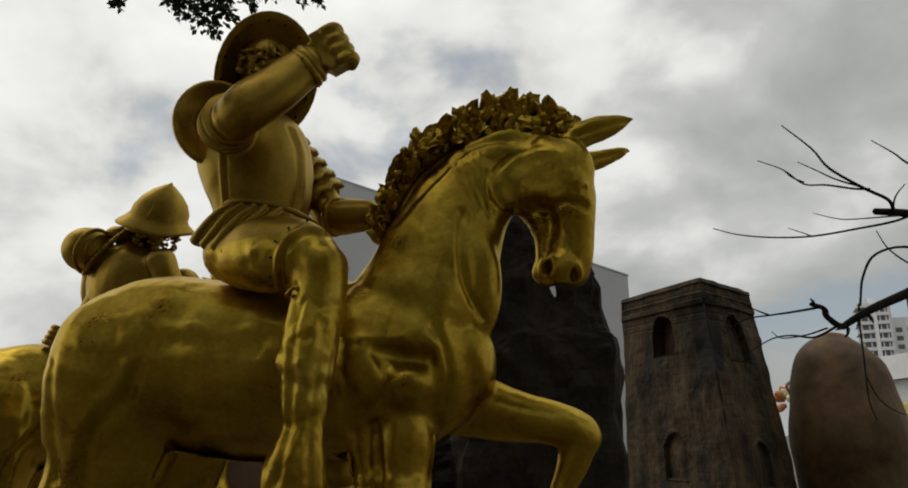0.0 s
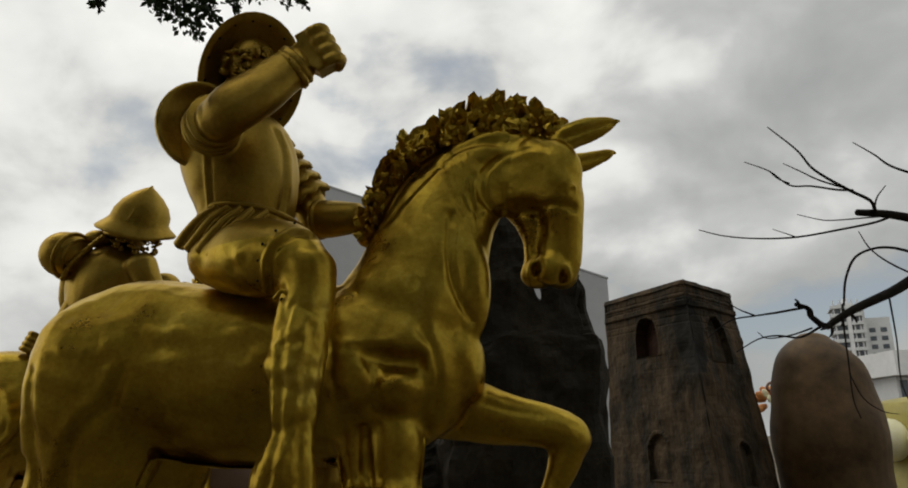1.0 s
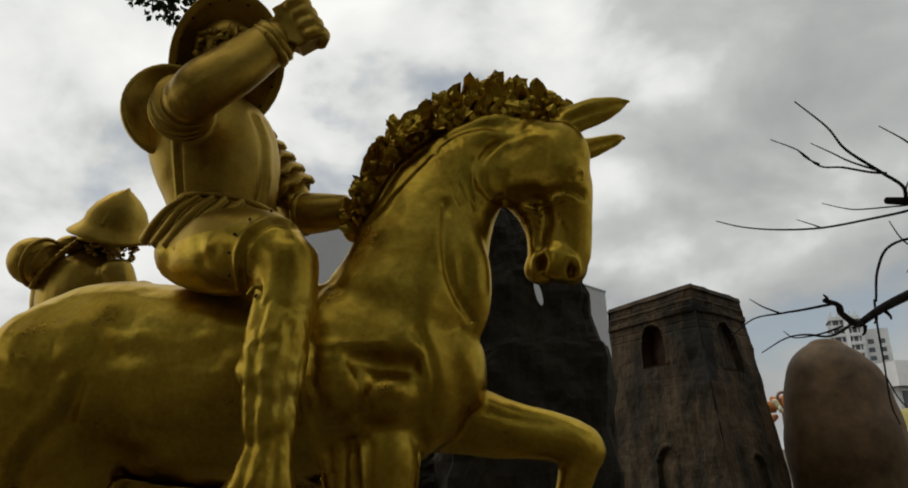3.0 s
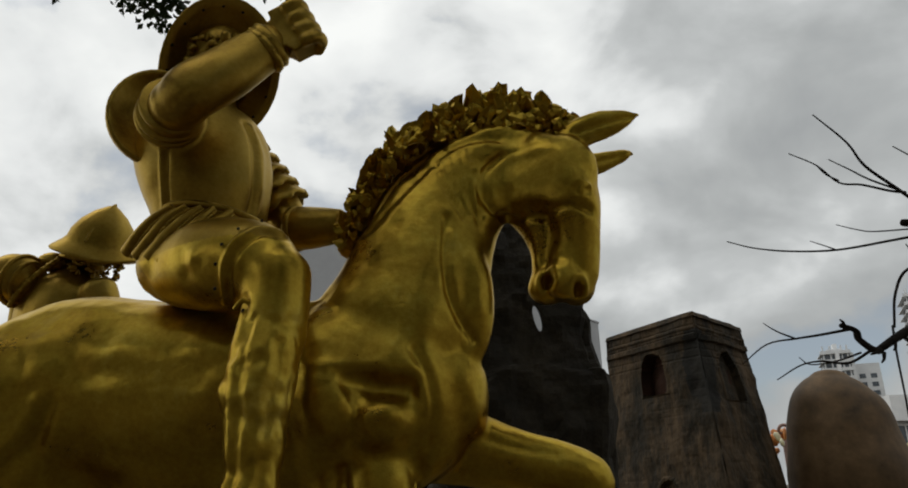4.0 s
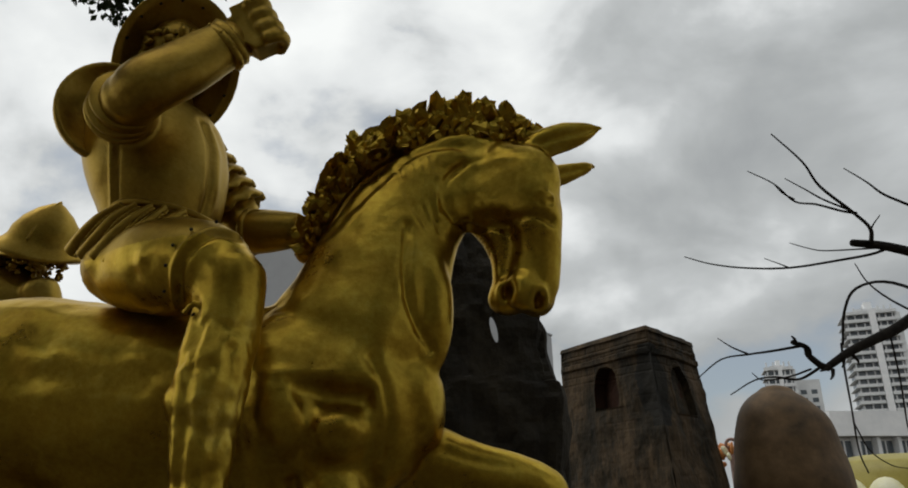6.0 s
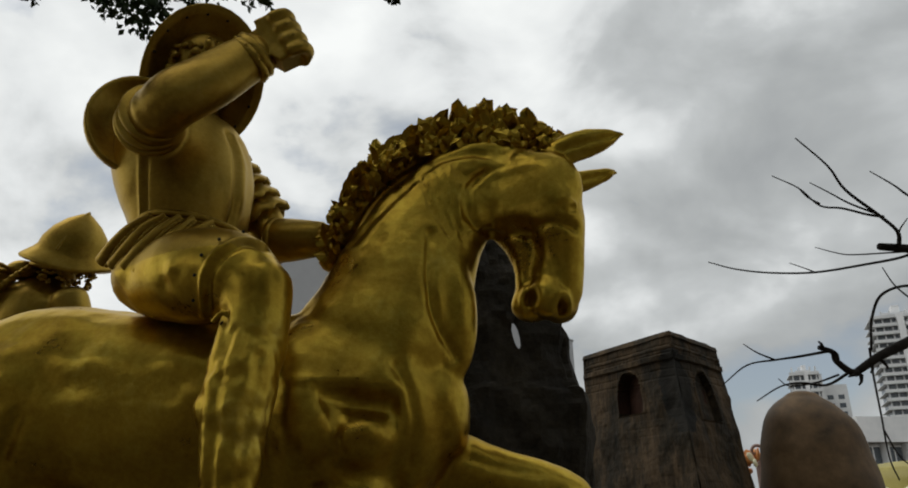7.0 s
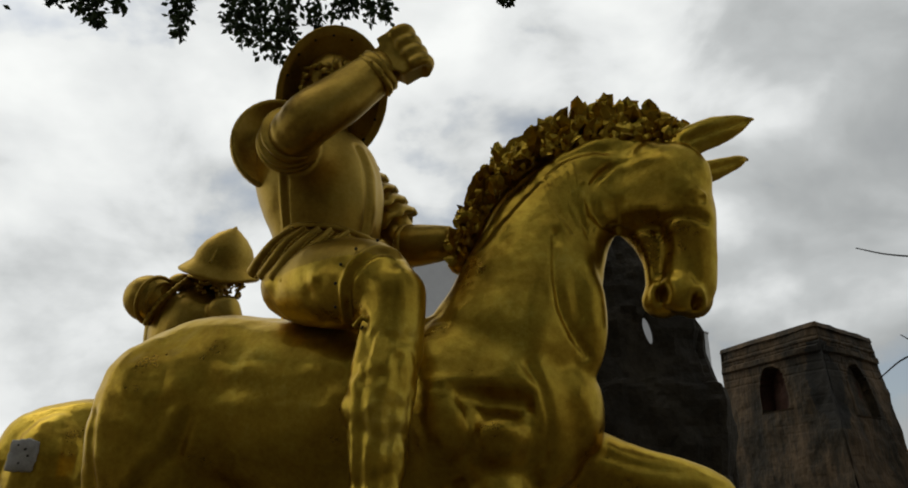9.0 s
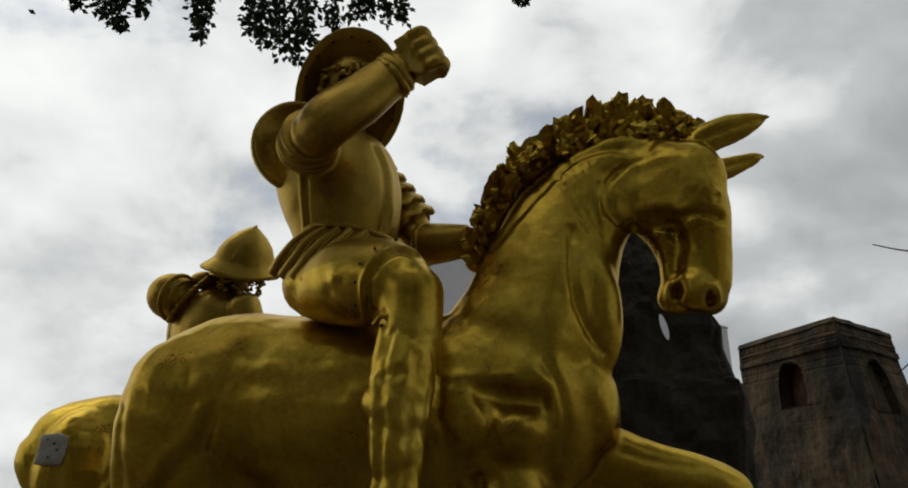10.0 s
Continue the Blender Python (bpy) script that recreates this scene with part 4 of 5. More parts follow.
rock("rock_mound", "low craggy black-painted rock mass at the pillar foot", (0.35, 10.6),
     [(0, 2.0, .7, 0), (.8, 1.9, .65, 0), (1.5, 1.7, .6, .1), (1.85, 1.4, .5, .2), (2.0, 1.0, .35, .3)], 90, 9)

TOWER = empty("ruined_tower", (3.95, 12.3, 0), 0)
tagged(TOWER, "brown weathered ruined stone tower replica with arched openings", "tower")
TA, TB, TC = Vector((-.05, -1.0, 0)), Vector((-.83, .95, 0)), Vector((1.18, .15, 0))
TD = TB + TC - TA
CORNERS = [TA, TC, TD, TB]
TOP = 4.16


def tower_at(u, i, z, out_=0.0):
    """A place on face i of the battered tower, u along it."""
    k = 1.0 + 0.30 * max(0.0, (TOP - z) / TOP)
    a, b = CORNERS[i], CORNERS[(i + 1) % 4]
    n = Vector(((b - a).y, -(b - a).x, 0)).normalized()
    mid = (TA + TD) / 2
    p = a.lerp(b, u)
    return mid + (p - mid) * k + n * out_ + Vector((0.24 * max(0.0, (TOP - z) / TOP), 0, z))


def arch_depth(u, z, c, half, z0, z1):
    """Whether a spot lies in an arched opening."""
    top = z1 - half * 1.25
    if abs(u - c) > half or z < z0:
        return False
    return z < top or ((u - c) / half) ** 2 + ((z - top) / (half * 1.25)) ** 2 < 1


def tower_face(i, openings):
    bm = bmesh.new()
    nu, nz = (64, 180) if openings else (12, 30)
    grid = []
    for iz in range(nz + 1):
        z = TOP * iz / nz
        row = []
        for iu in range(nu + 1):
            u = iu / nu
            length = (CORNERS[(i + 1) % 4] - CORNERS[i]).length
            p = tower_at(u, i, z)
            course = int(z / .115)
            joint = min(abs(z / .115 - course), abs(course + 1 - z / .115)) * .115
            uu = u * length / .26 + .5 * (course % 2)
            vj = min(uu - math.floor(uu), math.ceil(uu) - uu) * .26
            tone_ = noise.cell(Vector((math.floor(uu) * 1.37, course * 2.11, i * 7.7)))
            d = (.003 * (tone_ - .3) if min(joint, vj) > .010 else (-.010 if z > 3.55 else -.002))
            d += noise.fractal(p * 2.5, 1.0, 2.0, 5) * .035
            d += .045 if 3.80 < z < 3.90 else (.02 if 3.96 < z < 4.02 else 0)
            edge = 0.0 if 0 < iu < nu else 1.0
            near = u * length if i == 0 else (1 - u) * length
            worn = math.exp(-((near - .14) / .17) ** 2) * min(1, max(0, (z - 2.7) / .4)) * min(1, max(0, (3.92 - z) / .1)) if i in (0, 3) else 0
            d -= worn * .06
            for c, half, z0, z1, dep in openings:
                if arch_depth(u * length, z, c, half, z0, z1):
                    d -= dep
                elif arch_depth(u * length, z, c, half + .05, z0 - .03, z1 + .06):
                    d += .02
            row.append(bm.verts.new(tower_at(u, i, z, d * (1 - edge) + noise.noise(p * 3) * .03 * edge)))
        grid.append(row)
    for r0, r1 in zip(grid, grid[1:]):
        for k in range(nu):
            bm.faces.new((r0[k], r0[k + 1], r1[k + 1], r1[k]))
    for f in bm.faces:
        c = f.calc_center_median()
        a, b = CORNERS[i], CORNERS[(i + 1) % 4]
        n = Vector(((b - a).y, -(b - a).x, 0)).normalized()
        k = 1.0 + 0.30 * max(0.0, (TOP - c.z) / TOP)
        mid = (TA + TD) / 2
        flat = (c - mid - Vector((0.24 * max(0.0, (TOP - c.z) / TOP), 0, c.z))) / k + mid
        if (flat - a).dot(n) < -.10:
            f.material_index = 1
        elif i in (0, 3) and 2.75 < c.z < 3.95:
            off = (flat - TA).length + .10 * noise.noise(c * 5)
            if off < .22 + .16 * min(1, (c.z - 2.75) / .5) * (1 if c.z < 3.6 else (3.95 - c.z) / .35):
                f.material_index = 2
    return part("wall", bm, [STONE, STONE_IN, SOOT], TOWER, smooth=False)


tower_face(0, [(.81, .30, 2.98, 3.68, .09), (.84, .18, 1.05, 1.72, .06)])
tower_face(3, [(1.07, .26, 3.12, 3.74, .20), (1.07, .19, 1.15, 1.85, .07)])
tower_face(1, [])
tower_face(2, [])
bm = bmesh.new()
for rise, grow in ((TOP - .02, .03), (TOP + .05, .0)):
    vs = [bm.verts.new(tower_at(u, i, TOP, grow) * 1 + Vector((0, 0, rise - TOP + .02 * noise.noise(Vector((u * 6, i, rise)))))) for i in range(4) for u in np.linspace(0, .96, 12)]
    if grow:
        low = vs
n = len(vs)
for k in range(n):
    bm.faces.new((low[k], low[(k + 1) % n], vs[(k + 1) % n], vs[k]))
bm.faces.new(vs)
bm.faces.new(list(reversed(low)))
part("capping", bm, STONE, TOWER, "worn stone capping", smooth=False)


# ---- giant bald head ----
b = bmesh.new()
tube(b, [(.02, 0, 0, .84, .84), (.02, 0, .6, .84, .84), (.02, 0, 1.3, .86, .86), (.02, 0, 1.75, .89, .89), (.02, 0, 2.10, .875, .875), (.0, 0, 2.45, .80, .80), (-.02, 0, 2.77, .745, .745), (-.04, 0, 3.05, .64, .64),
         (-.03, 0, 3.28, .46, .46), (-.02, 0, 3.42, .27, .27)], (0, 1, 0), seg=36, cap=.38)
sk = Skin(fused(b, 0.035, 4)).rough(1.6, .03)
bust = tagged(link("bald_bust", sk.done(), SKIN), "giant bald brown sculpted head seen from behind", "sculpture")
bust.matrix_world = pose(6.47, 12.4, -0.02)

# ---- orange ornament beyond the tower ----
rng = random.Random(8)
orn = empty("orange_ornament", (6.88, 15.0, -0.04))
tagged(orn, "orange and cream flower ornament on a post", "ornament")
bm = bmesh.new()
tube(bm, [(0, 0, 0, .06), (0, 0, 1.4, .05), (0, 0, 2.5, .05)], seg=10)
part("post", bm, PINK, orn)
for k in range(26):
    bm = bmesh.new()
    a, e = rng.uniform(0, 6.28), rng.uniform(-.6, 1.2)
    d = Vector((math.cos(a) * math.cos(e), math.sin(a) * math.cos(e), math.sin(e)))
    c = Vector((0, 0, 2.5)) + d * .15
    tube(bm, [(*c, .04, .02), (*(c + d * .12), .08, .03), (*(c + d * .25 + Vector((0, 0, -.04))), .04, .015)], (0, 0, 1), seg=8, sub=3)
    part("petal", bm, ORANGE if k % 4 else PALE, orn)
bm = bmesh.new()
tube(bm, [(-.02 + .11 * (1 - .07 * k) * math.cos(.62 * k), .02 * k - .1, 2.80 + .11 * (1 - .07 * k) * math.sin(.62 * k), .034 - .001 * k) for k in range(12)], (0, 1, 0), seg=10, sub=3)
tube(bm, [(0, 0, 2.5, .05), (.06, -.02, 2.62, .045), (.09, -.08, 2.76, .035)], (0, 1, 0), seg=10, sub=3)
part("scroll", bm, PINK, orn, "brown curled scroll")

# ---- yellow float ----
flo = empty("parade_float", (11.0, 15.6, 0))
tagged(flo, "yellow domed parade float with pale scalloped shell", "float")
bm = bmesh.new()
lathe(bm, [(1.9, 0), (1.9, 1.7), (1.78, 2.2), (1.72, 2.42), (1.60, 2.46), (.9, 2.58), (.02, 2.62)], Matrix.Identity(4), 48)
part("dome", bm, YELLOW, flo)
for k in range(9):
    a = math.radians(180 + 20 * k)
    bm = bmesh.new()
    ball(bm, (1.95 * math.cos(a), 1.95 * math.sin(a), 1.70), (.34, .34, .42))
    part("scallop", bm, PALE, flo, "pale yellow shell scallop")

# ---- pinkish base under the far horse ----
bm = bmesh.new()
box(bm, (-2.80, 9.6, 0), (-.3, 10.5, 1.53))
bmesh.ops.bevel(bm, geom=bm.edges, offset=.04, segments=3, affect="EDGES")
tagged(link("plinth", bm, PINK), "pinkish brown painted plinth behind the horse", "plinth")


# ---- bare tree ----
bare = empty("bare_tree", (5.9, 7.3, 0))
tagged(bare, "leafless tree with dark knotted branches", "tree")


def limb(name, pts, parent, r0, r1, seg=8, jitter=.012, seed=0, origin=(5.9, 7.3, 0)):
    rng = random.Random(seed)
    bm = bmesh.new()
    rows = []
    for k, p in enumerate(pts):
        u = k / (len(pts) - 1)
        rows.append((p[0] - origin[0] + rng.uniform(-jitter, jitter), p[1] - origin[1] + rng.uniform(-jitter, jitter), p[2] + rng.uniform(-jitter, jitter), r0 + (r1 - r0) * u))
    tube(bm, rows, (0, 1, 0.1), seg=seg, sub=5)
    return part(name, bm, BARK, parent)


limb("trunk", [(5.9, 7.3, 0), (5.85, 7.25, 1.0), (5.8, 7.1, 2.0), (5.75, 7.0, 3.2), (5.7, 6.9, 4.4)], bare, .19, .09, 12, .02, 1)
bough_a = limb("limb", [(5.78, 7.05, 2.4), (5.0, 6.7, 2.95), (4.4, 6.45, 3.20), (3.87, 6.35, 3.0), (3.5, 6.33, 2.83), (3.25, 6.32, 2.70)], bare, .065, .026, 10, .012, 2)
bough_b = limb("limb", [(3.27, 6.32, 2.70), (3.21, 6.32, 2.72), (3.16, 6.32, 2.77), (3.13, 6.32, 2.80), (3.10, 6.32, 2.85), (3.02, 6.32, 2.88)], bare, .028, .018, 9, .010, 3)
for at, way in (((3.27, 2.70), (-.09, -.03)), ((3.30, 2.68), (-.05, -.07)), ((3.14, 2.80), (-.03, .06)), ((3.48, 2.80), (.02, -.07)), ((3.40, 2.76), (-.04, -.06)), ((3.04, 2.88), (-.04, .05))):
    limb("knot", [(at[0], 6.32, at[1]), (at[0] + way[0] * .6, 6.30, at[1] + way[1] * .6), (at[0] + way[0], 6.29, at[1] + way[1])], bough_b, .016, .006, 7, .006, 31)
limb("twig", [(3.08, 6.32, 2.86), (2.85, 6.33, 2.82), (2.66, 6.34, 2.79), (2.45, 6.35, 2.76), (2.25, 6.36, 2.62)], bough_b, .013, .004, 6, .01, 4)
limb("twig", [(2.66, 6.34, 2.79), (2.52, 6.33, 2.84), (2.43, 6.32, 2.90)], bough_b, .008, .003, 6, .008, 5)
limb("twig", [(3.20, 6.32, 2.70), (3.0, 6.30, 2.60), (2.80, 6.28, 2.62), (2.62, 6.27, 2.58), (2.42, 6.25, 2.48)], bough_b, .012, .004, 6, .01, 6)
limb("twig", [(3.12, 6.32, 2.68), (2.95, 6.33, 2.63), (2.75, 6.34, 2.61), (2.66, 6.34, 2.66)], bough_b, .009, .003, 6, .008, 7)
limb("twig", [(3.45, 6.37, 2.90), (3.415, 6.36, 2.70), (3.40, 6.35, 2.4), (3.395, 6.34, 2.1), (3.44, 6.34, 1.95)], bough_b, .009, .005, 6, .006, 8)
limb("twig", [(4.6, 6.5, 3.25), (4.0, 6.4, 3.40), (3.66, 6.38, 3.34), (3.51, 6.37, 3.14), (3.45, 6.37, 2.88)], bough_b, .014, .009, 6, .01, 9)
limb("twig", [(3.40, 6.35, 2.3), (3.50, 6.36, 2.1), (3.64, 6.37, 2.0), (3.78, 6.38, 1.97)], bough_b, .006, .003, 6, .006, 10)
limb("twig", [(3.86, 6.36, 3.0), (3.86, 6.36, 2.6), (3.84, 6.35, 2.2), (3.95, 6.36, 1.9)], bough_b, .008, .004, 6, .01, 11)
bough_c = limb("limb", [(5.74, 6.98, 3.4), (5.0, 6.7, 3.62), (4.4, 6.45, 3.66), (3.98, 6.36, 3.70), (3.70, 6.34, 3.72)], bare, .055, .030, 9, .010, 12)
limb("twig", [(4.05, 6.36, 3.70), (3.85, 6.35, 3.63), (3.55, 6.35, 3.56), (3.12, 6.34, 3.49), (2.75, 6.34, 3.47), (2.46, 6.34, 3.50), (2.26, 6.34, 3.55)], bough_c, .014, .004, 6, .006, 13)
limb("twig", [(3.10, 6.34, 3.49), (3.02, 6.34, 3.52), (2.91, 6.34, 3.56)], bough_c, .006, .003, 6, .004, 14)
limb("twig", [(3.95, 6.35, 3.68), (3.75, 6.35, 3.67), (3.44, 6.35, 3.64), (3.30, 6.35, 3.66), (3.15, 6.35, 3.70)], bough_c, .008, .003, 6, .004, 15)
limb("twig", [(3.86, 6.34, 3.72), (3.60, 6.0, 3.705), (3.17, 5.6, 3.67), (2.78, 5.35, 3.73), (2.58, 5.2, 3.815), (2.33, 5.10, 3.95)], bough_c, .017, .004, 6, .006, 16)
limb("twig", [(3.24, 5.65, 3.67), (3.06, 5.55, 3.64), (2.76, 5.4, 3.62), (2.55, 5.3, 3.59), (2.36, 5.2, 3.65), (2.13, 5.10, 3.68)], bough_c, .010, .003, 6, .006, 17)
limb("twig", [(3.17, 5.6, 3.67), (2.90, 5.5, 3.70), (2.74, 5.45, 3.75), (2.58, 5.4, 3.80)], bough_c, .008, .003, 6, .006, 18)
limb("twig", [(2.55, 5.3, 3.60), (2.44, 5.25, 3.615), (2.36, 5.2, 3.65)], bough_c, .006, .003, 6, .004, 21)
limb("twig", [(4.9, 6.6, 3.66), (4.5, 6.45, 4.02), (4.08, 6.35, 4.16), (3.95, 6.35, 4.27), (3.77, 6.35, 4.39)], bough_c, .016, .004, 6, .008, 19)
limb("twig", [(3.84, 6.34, 3.72), (3.90, 6.36, 3.86), (4.02, 6.38, 3.98)], bough_c, .010, .004, 6, .004, 22)
limb("twig", [(4.3, 6.42, 3.10), (3.95, 6.36, 3.24), (3.76, 6.35, 3.38), (3.68, 6.35, 3.54)], bough_c, .010, .004, 6, .004, 23)


# ---- leafy tree whose twigs hang into view ----
leafy = empty("leafy_tree", (-8.6, 5.2, 0))
tagged(leafy, "leafy tree with dark green hanging twigs", "tree")
LO = (-8.6, 5.2, 0)
limb("trunk", [(-8.6, 5.2, 0), (-8.55, 5.25, 1.8), (-8.5, 5.3, 3.6), (-8.3, 5.5, 5.6)], leafy, .28, .17, 12, .03, 30, LO)
hanging_bough = limb("limb", [(-8.4, 5.4, 5.2), (-7.2, 5.9, 6.4), (-5.6, 6.3, 6.9), (-3.9, 6.45, 6.9), (-2.2, 6.5, 6.75), (-0.6, 6.5, 6.7)], leafy, .12, .03, 10, .04, 31, LO)
limb("limb", [(-8.3, 5.5, 5.6), (-8.0, 5.9, 6.8), (-7.2, 6.5, 7.8)], leafy, .12, .05, 10, .04, 32, LO)
# two unseen limbs, added to carry the canopy that blocks the sky
limb("limb", [(-8.4, 5.4, 5.0), (-6.5, 3.6, 7.0), (-3.5, 1.0, 8.2), (0.5, -2.0, 8.6), (5.0, -3.5, 8.6)], leafy, .16, .04, 10, .04, 33, LO)
limb("limb", [(-8.5, 5.3, 4.4), (-7.8, 2.5, 6.8), (-6.5, -2.0, 8.2), (-5.0, -7.0, 8.5)], leafy, .15, .04, 10, .04, 34, LO)


def leaf(bm, at, way, size, rng):
    w = Vector(way).normalized()
    s = w.cross(Vector((rng.uniform(-1, 1), rng.uniform(-1, 1), rng.uniform(-1, 1)))).normalized()
    n = w.cross(s)
    p = [Vector(at), Vector(at) + w * size * .5 + s * size * .30 + n * size * .08, Vector(at) + w * size, Vector(at) + w * size * .5 - s * size * .30 + n * size * .08]
    vs = [bm.verts.new(q) for q in p]
    bm.faces.new((vs[0], vs[1], vs[2]))
    bm.faces.new((vs[0], vs[2], vs[3]))


rng = random.Random(21)
bm = bmesh.new()
hang = [(-4.52, 6.20, .15), (-4.22, 6.08, .17), (-4.02, 5.90, .15), (-3.84, 6.08, .13), (-3.18, 5.70, .13), (-3.20, 5.94, .15), (-2.74, 5.76, .16), (-2.60, 5.62, .18), (-2.42, 5.52, .18),
        (-2.26, 5.40, .16), (-2.12, 5.60, .17), (-1.94, 5.72, .15), (-1.76, 5.84, .14), (-1.60, 5.88, .13), (-1.44, 5.80, .14), (-1.30, 5.75, .11), (-0.21, 5.88, .10)]
twigs = []
for x, z, r in hang:
    top = (x + rng.uniform(-.3, .1), 6.45 + rng.uniform(-.15, .15), 6.85)
    mid = ((x + top[0]) / 2 + rng.uniform(-.08, .08), 6.4, (z + top[2]) / 2 + .1)
    twigs.append([top, mid, (x, 6.4, z)])
    for k in range(int(2300 * r)):
        u = rng.random() ** .8
        c = Vector(spline([top, mid, (x, 6.4, z)], 8)[int(u * 16)])
        fat = r * (.45 + .75 * (1 - u))
        c += Vector((rng.gauss(0, fat * .45), rng.gauss(0, fat * .6), rng.gauss(0, fat * .30)))
        leaf(bm, c - Vector(LO), (rng.uniform(-1, 1), rng.uniform(-1, 1), rng.uniform(-1.4, .2)), rng.uniform(.05, .095), rng)
for k in range(2600):
    c = Vector((rng.uniform(-8.5, -1.0), 6.45 + rng.gauss(0, .5), 7.15 + abs(rng.gauss(0, .45))))
    leaf(bm, c - Vector(LO), (rng.uniform(-1, 1), rng.uniform(-1, 1), rng.uniform(-1.2, .4)), rng.uniform(.06, .11), rng)
# unseen top of the crown, added over the statues to block sky light
for k in range(2600):
    x, y = rng.uniform(-11, 1), rng.uniform(6.8, 9.4)
    if noise.noise(Vector((x * .35, y * .35, 2))) < .36:
        leaf(bm, Vector((x, y, 9.2 + rng.random() * 1.6)) - Vector(LO), (rng.uniform(-1, 1), rng.uniform(-1, 1), rng.uniform(-.7, .3)), rng.uniform(.25, .5), rng)
# unseen broad crown over and behind the walk, added to darken the reflections
for k in range(15500):
    x, y = rng.uniform(-11, 8), rng.uniform(-11, 6.8)
    if noise.noise(Vector((x * .35, y * .35, 2))) > .36:
        continue
    c = Vector((x, y, 7.4 + rng.random() * 2.2 + .5 * noise.noise(Vector((x * .5, y * .5, 9)))))
    leaf(bm, c - Vector(LO), (rng.uniform(-1, 1), rng.uniform(-1, 1), rng.uniform(-.7, .3)), rng.uniform(.25, .55), rng)
crown = part("crown", bm, LEAF, leafy, "dark green small leaves, with an added unseen canopy that blocks sky light")
tagged(crown, kind="stuff")
for k, pts in enumerate(twigs):
    limb("twig", pts, hanging_bough, .012, .004, 6, .006, 40 + k, LO)


# ---- grey wedge building ----
wedge = empty("wedge_building", (3.0, 92.0, 0))
tagged(wedge, "grey clad modern building with a sloping roofline", "building")


def prism(bm, xz, y0, y1, slot=0):
    f0 = [bm.verts.new((x, y0, z)) for x, z in xz]
    f1 = [bm.verts.new((x, y1, z)) for x, z in xz]
    bm.faces.new(f0).material_index = slot
    bm.faces.new(list(reversed(f1))).material_index = slot
    for k in range(len(xz)):
        bm.faces.new((f0[k], f1[k], f1[(k + 1) % len(xz)], f0[(k + 1) % len(xz)])).material_index = slot
    bmesh.ops.recalc_face_normals(bm, faces=bm.faces)


bm = bmesh.new()
prism(bm, [(-23.5, 0), (17.7, 0), (17.4, 19.45), (-17.5, 31.6), (-23.5, 33.6)], -12, 14)
part("wall", bm, CLAD, wedge, smooth=False)
bm = bmesh.new()
prism(bm, [(-23.6, 33.66), (17.5, 19.46), (17.5, 19.64), (-23.6, 33.84)], -12.1, 14.1)
part("roof", bm, CLAD, wedge, smooth=False)
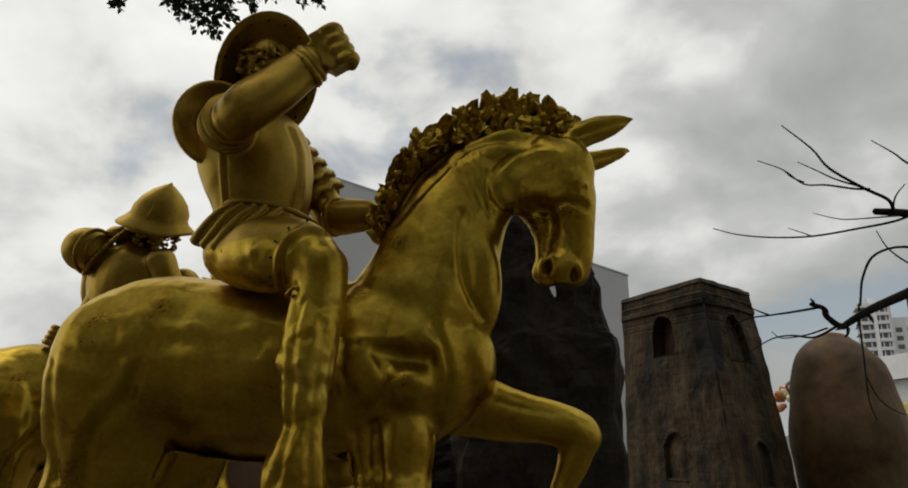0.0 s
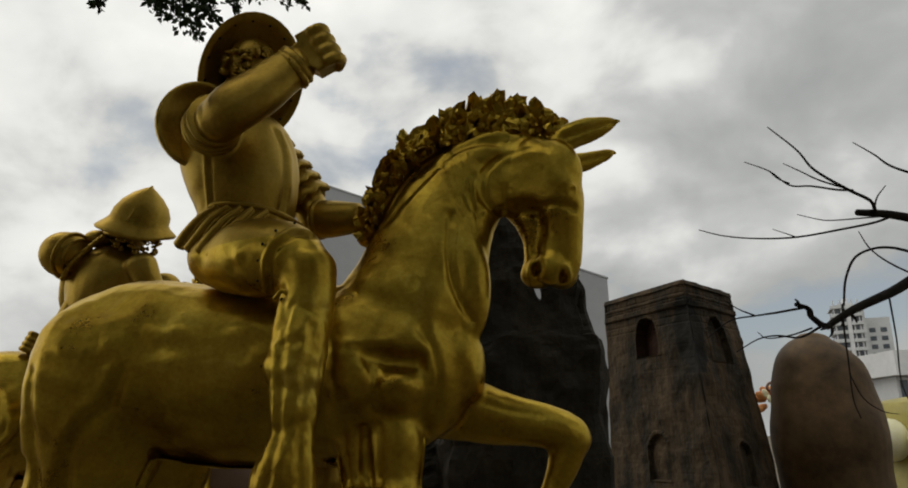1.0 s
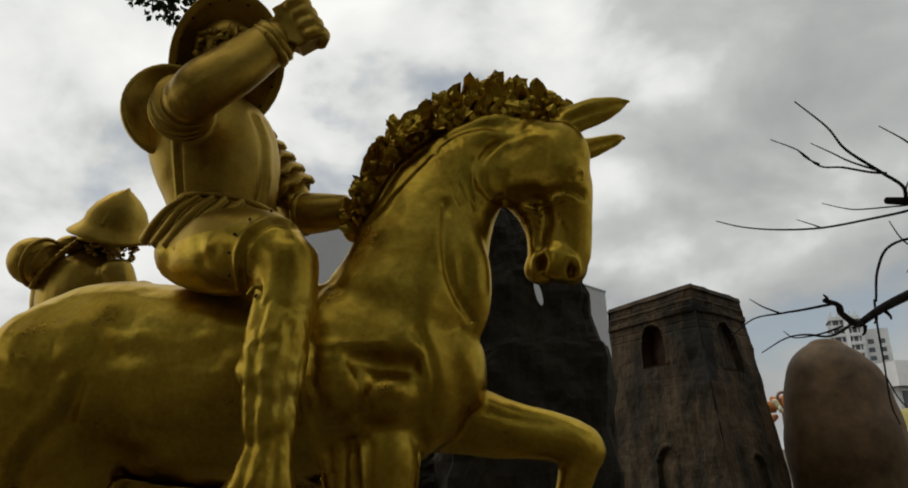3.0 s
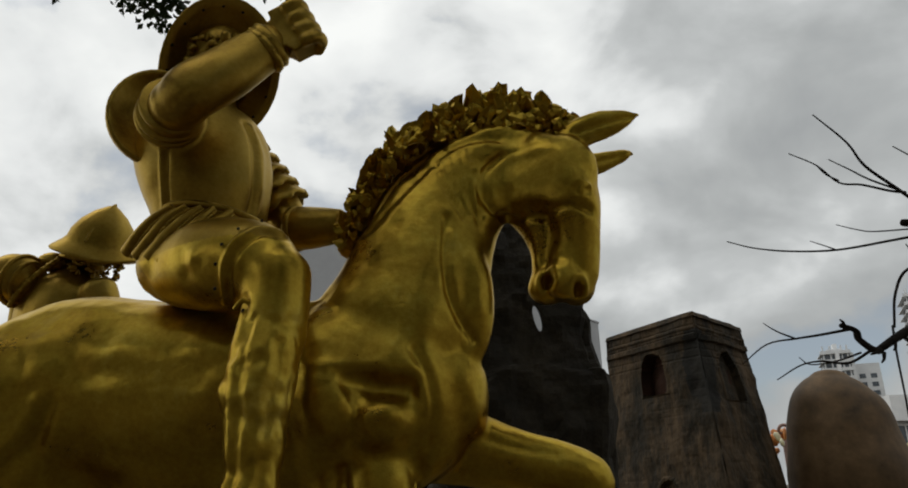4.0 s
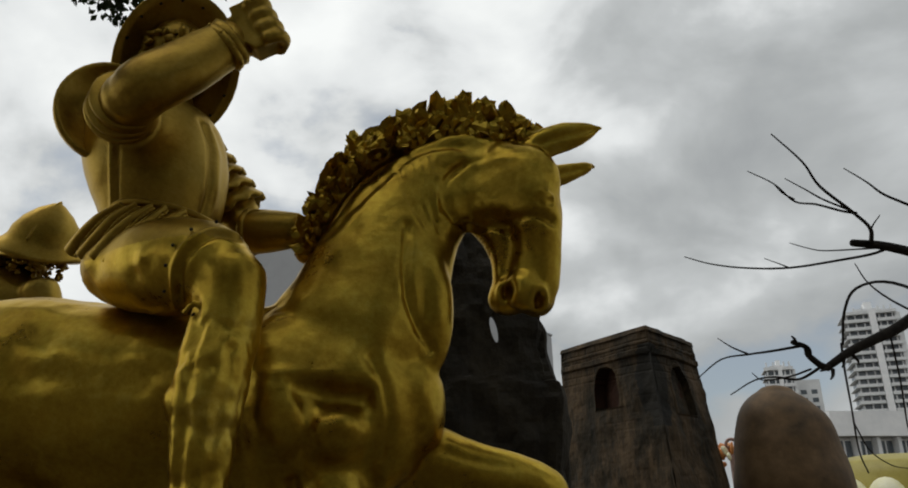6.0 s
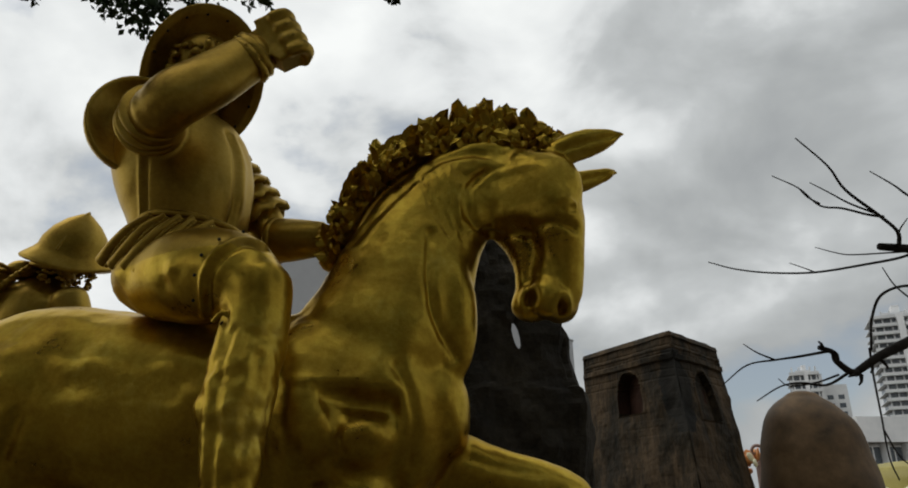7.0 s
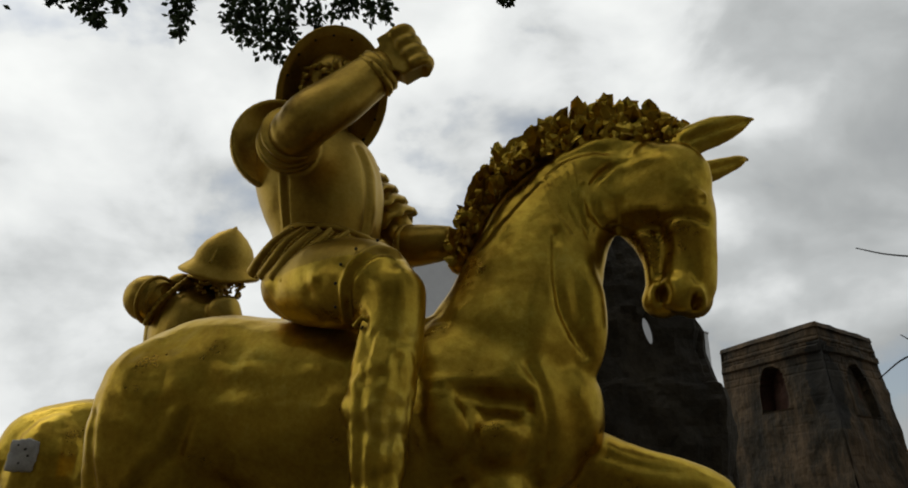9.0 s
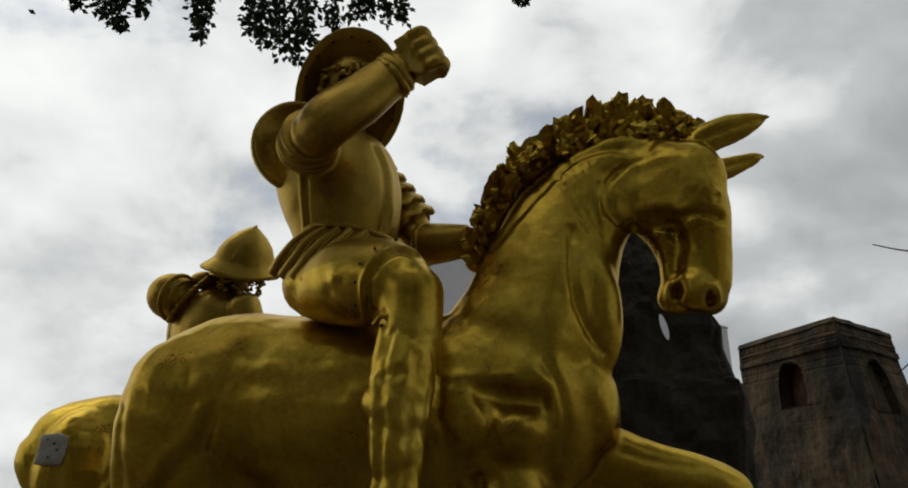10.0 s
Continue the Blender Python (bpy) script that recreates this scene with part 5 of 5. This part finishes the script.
# ---- high-rise with balconies ----
def high_rise(name, label, at, width, depth, floors, step, turn, bays, crown_z):
    root = empty(name, at, turn)
    tagged(root, label, "building")
    bm = bmesh.new()
    box(bm, (-width * .44, -depth * .42, 0), (width * .44, depth * .42, floors * step))
    part("core", bm, GLASS, root, smooth=False)
    bm = bmesh.new()
    box(bm, (-width * .06, -depth * .53, 0), (width * .06, -depth * .40, floors * step + 1))
    part("wall", bm, WHITE, root, smooth=False)
    bm = bmesh.new()
    box(bm, (width * .38, -depth * .46, 0), (width * .47, depth * .46, floors * step))
    part("wall", bm, CONCRETE, root, smooth=False)
    first = None
    for k in range(1, floors + 1):
        if first is None:
            bm = bmesh.new()
            for x0, x1 in ((-.50, -.07), (.07, .40)):
                box(bm, (width * x0, -depth * .55, -.22), (width * x1, depth * .5, 0))
                box(bm, (width * x0, -depth * .55, .02), (width * x1, -depth * .54, .95))
                for j in range(bays):
                    xx = width * (x0 + (x1 - x0) * (j + .5) / bays)
                    box(bm, (xx - .22, -depth * .47, .02), (xx + .22, -depth * .40, step - .25))
            first = part("balcony", bm, CONCRETE, root, smooth=False)
            first.location = (0, 0, step)
        else:
            o = first.copy()
            scene.collection.objects.link(o)
            o.location = (0, 0, step * k)
    bm = bmesh.new()
    box(bm, (-width * .25, -depth * .25, floors * step), (width * .20, depth * .25, floors * step + crown_z))
    box(bm, (-width * .05, -depth * .15, floors * step + crown_z), (width * .08, depth * .15, floors * step + crown_z * 2))
    part("roof", bm, WHITE, root, smooth=False)
    return root


high_rise("high_rise", "white curved high-rise with stacked balconies", (193.0, 252.0, 0), 20, 18, 22, 3.05, -28, 3, 3.0)
high_rise("apartment_building", "pale apartment tower with stacked balconies", (151.8, 252.0, 0), 11, 11, 15, 3.05, -24, 2, 2.0)
bm = bmesh.new()
low = empty("annex_block", (161.0, 256.0, 0), -24)
tagged(low, "pale stepped apartment block beside the tower", "building")
box(bm, (-5, -6, 0), (7, 6, 42.5))
part("wall", bm, CONCRETE, low, smooth=False)
for k in range(13):
    for j in range(3):
        bm = bmesh.new()
        box(bm, (-3.6 + 3.6 * j, -6.12, 3 * k + 1.2), (-1.6 + 3.6 * j, -5.9, 3 * k + 2.8))
        part("window", bm, GLASS, low, smooth=False)

# ---- low white building ----
hall = empty("low_building", (47.0, 62.0, 0))
tagged(hall, "low white building with a deep fascia and window bays", "building")
bm = bmesh.new()
box(bm, (-6, .6, 0), (14, 12, 6.7))
part("wall", bm, CONCRETE, hall, smooth=False)
bm = bmesh.new()
box(bm, (-6.6, -.6, 6.75), (14.6, 12.6, 8.9))
part("fascia", bm, WHITE, hall, smooth=False)
for k in range(10):
    bm = bmesh.new()
    box(bm, (-5.7 + 2.0 * k, .48, 4.6), (-4.3 + 2.0 * k, .75, 6.4))
    w = part("window", bm, GLASS, hall, smooth=False)
    bm = bmesh.new()
    for lo, hi in (((-5.78, .40, 4.5), (-4.22, .50, 4.6)), ((-5.78, .40, 6.4), (-4.22, .50, 6.5)), ((-5.05, .40, 4.6), (-4.95, .50, 6.4))):
        box(bm, (lo[0] + 2.0 * k, lo[1], lo[2]), (hi[0] + 2.0 * k, hi[1], hi[2]))
    part("window_frame", bm, WHITE, w, smooth=False)
    bm = bmesh.new()
    box(bm, (-4.2 + 2.0 * k, -.2, 0), (-3.85 + 2.0 * k, .56, 6.7))
    part("pillar", bm, CONCRETE, hall, smooth=False)
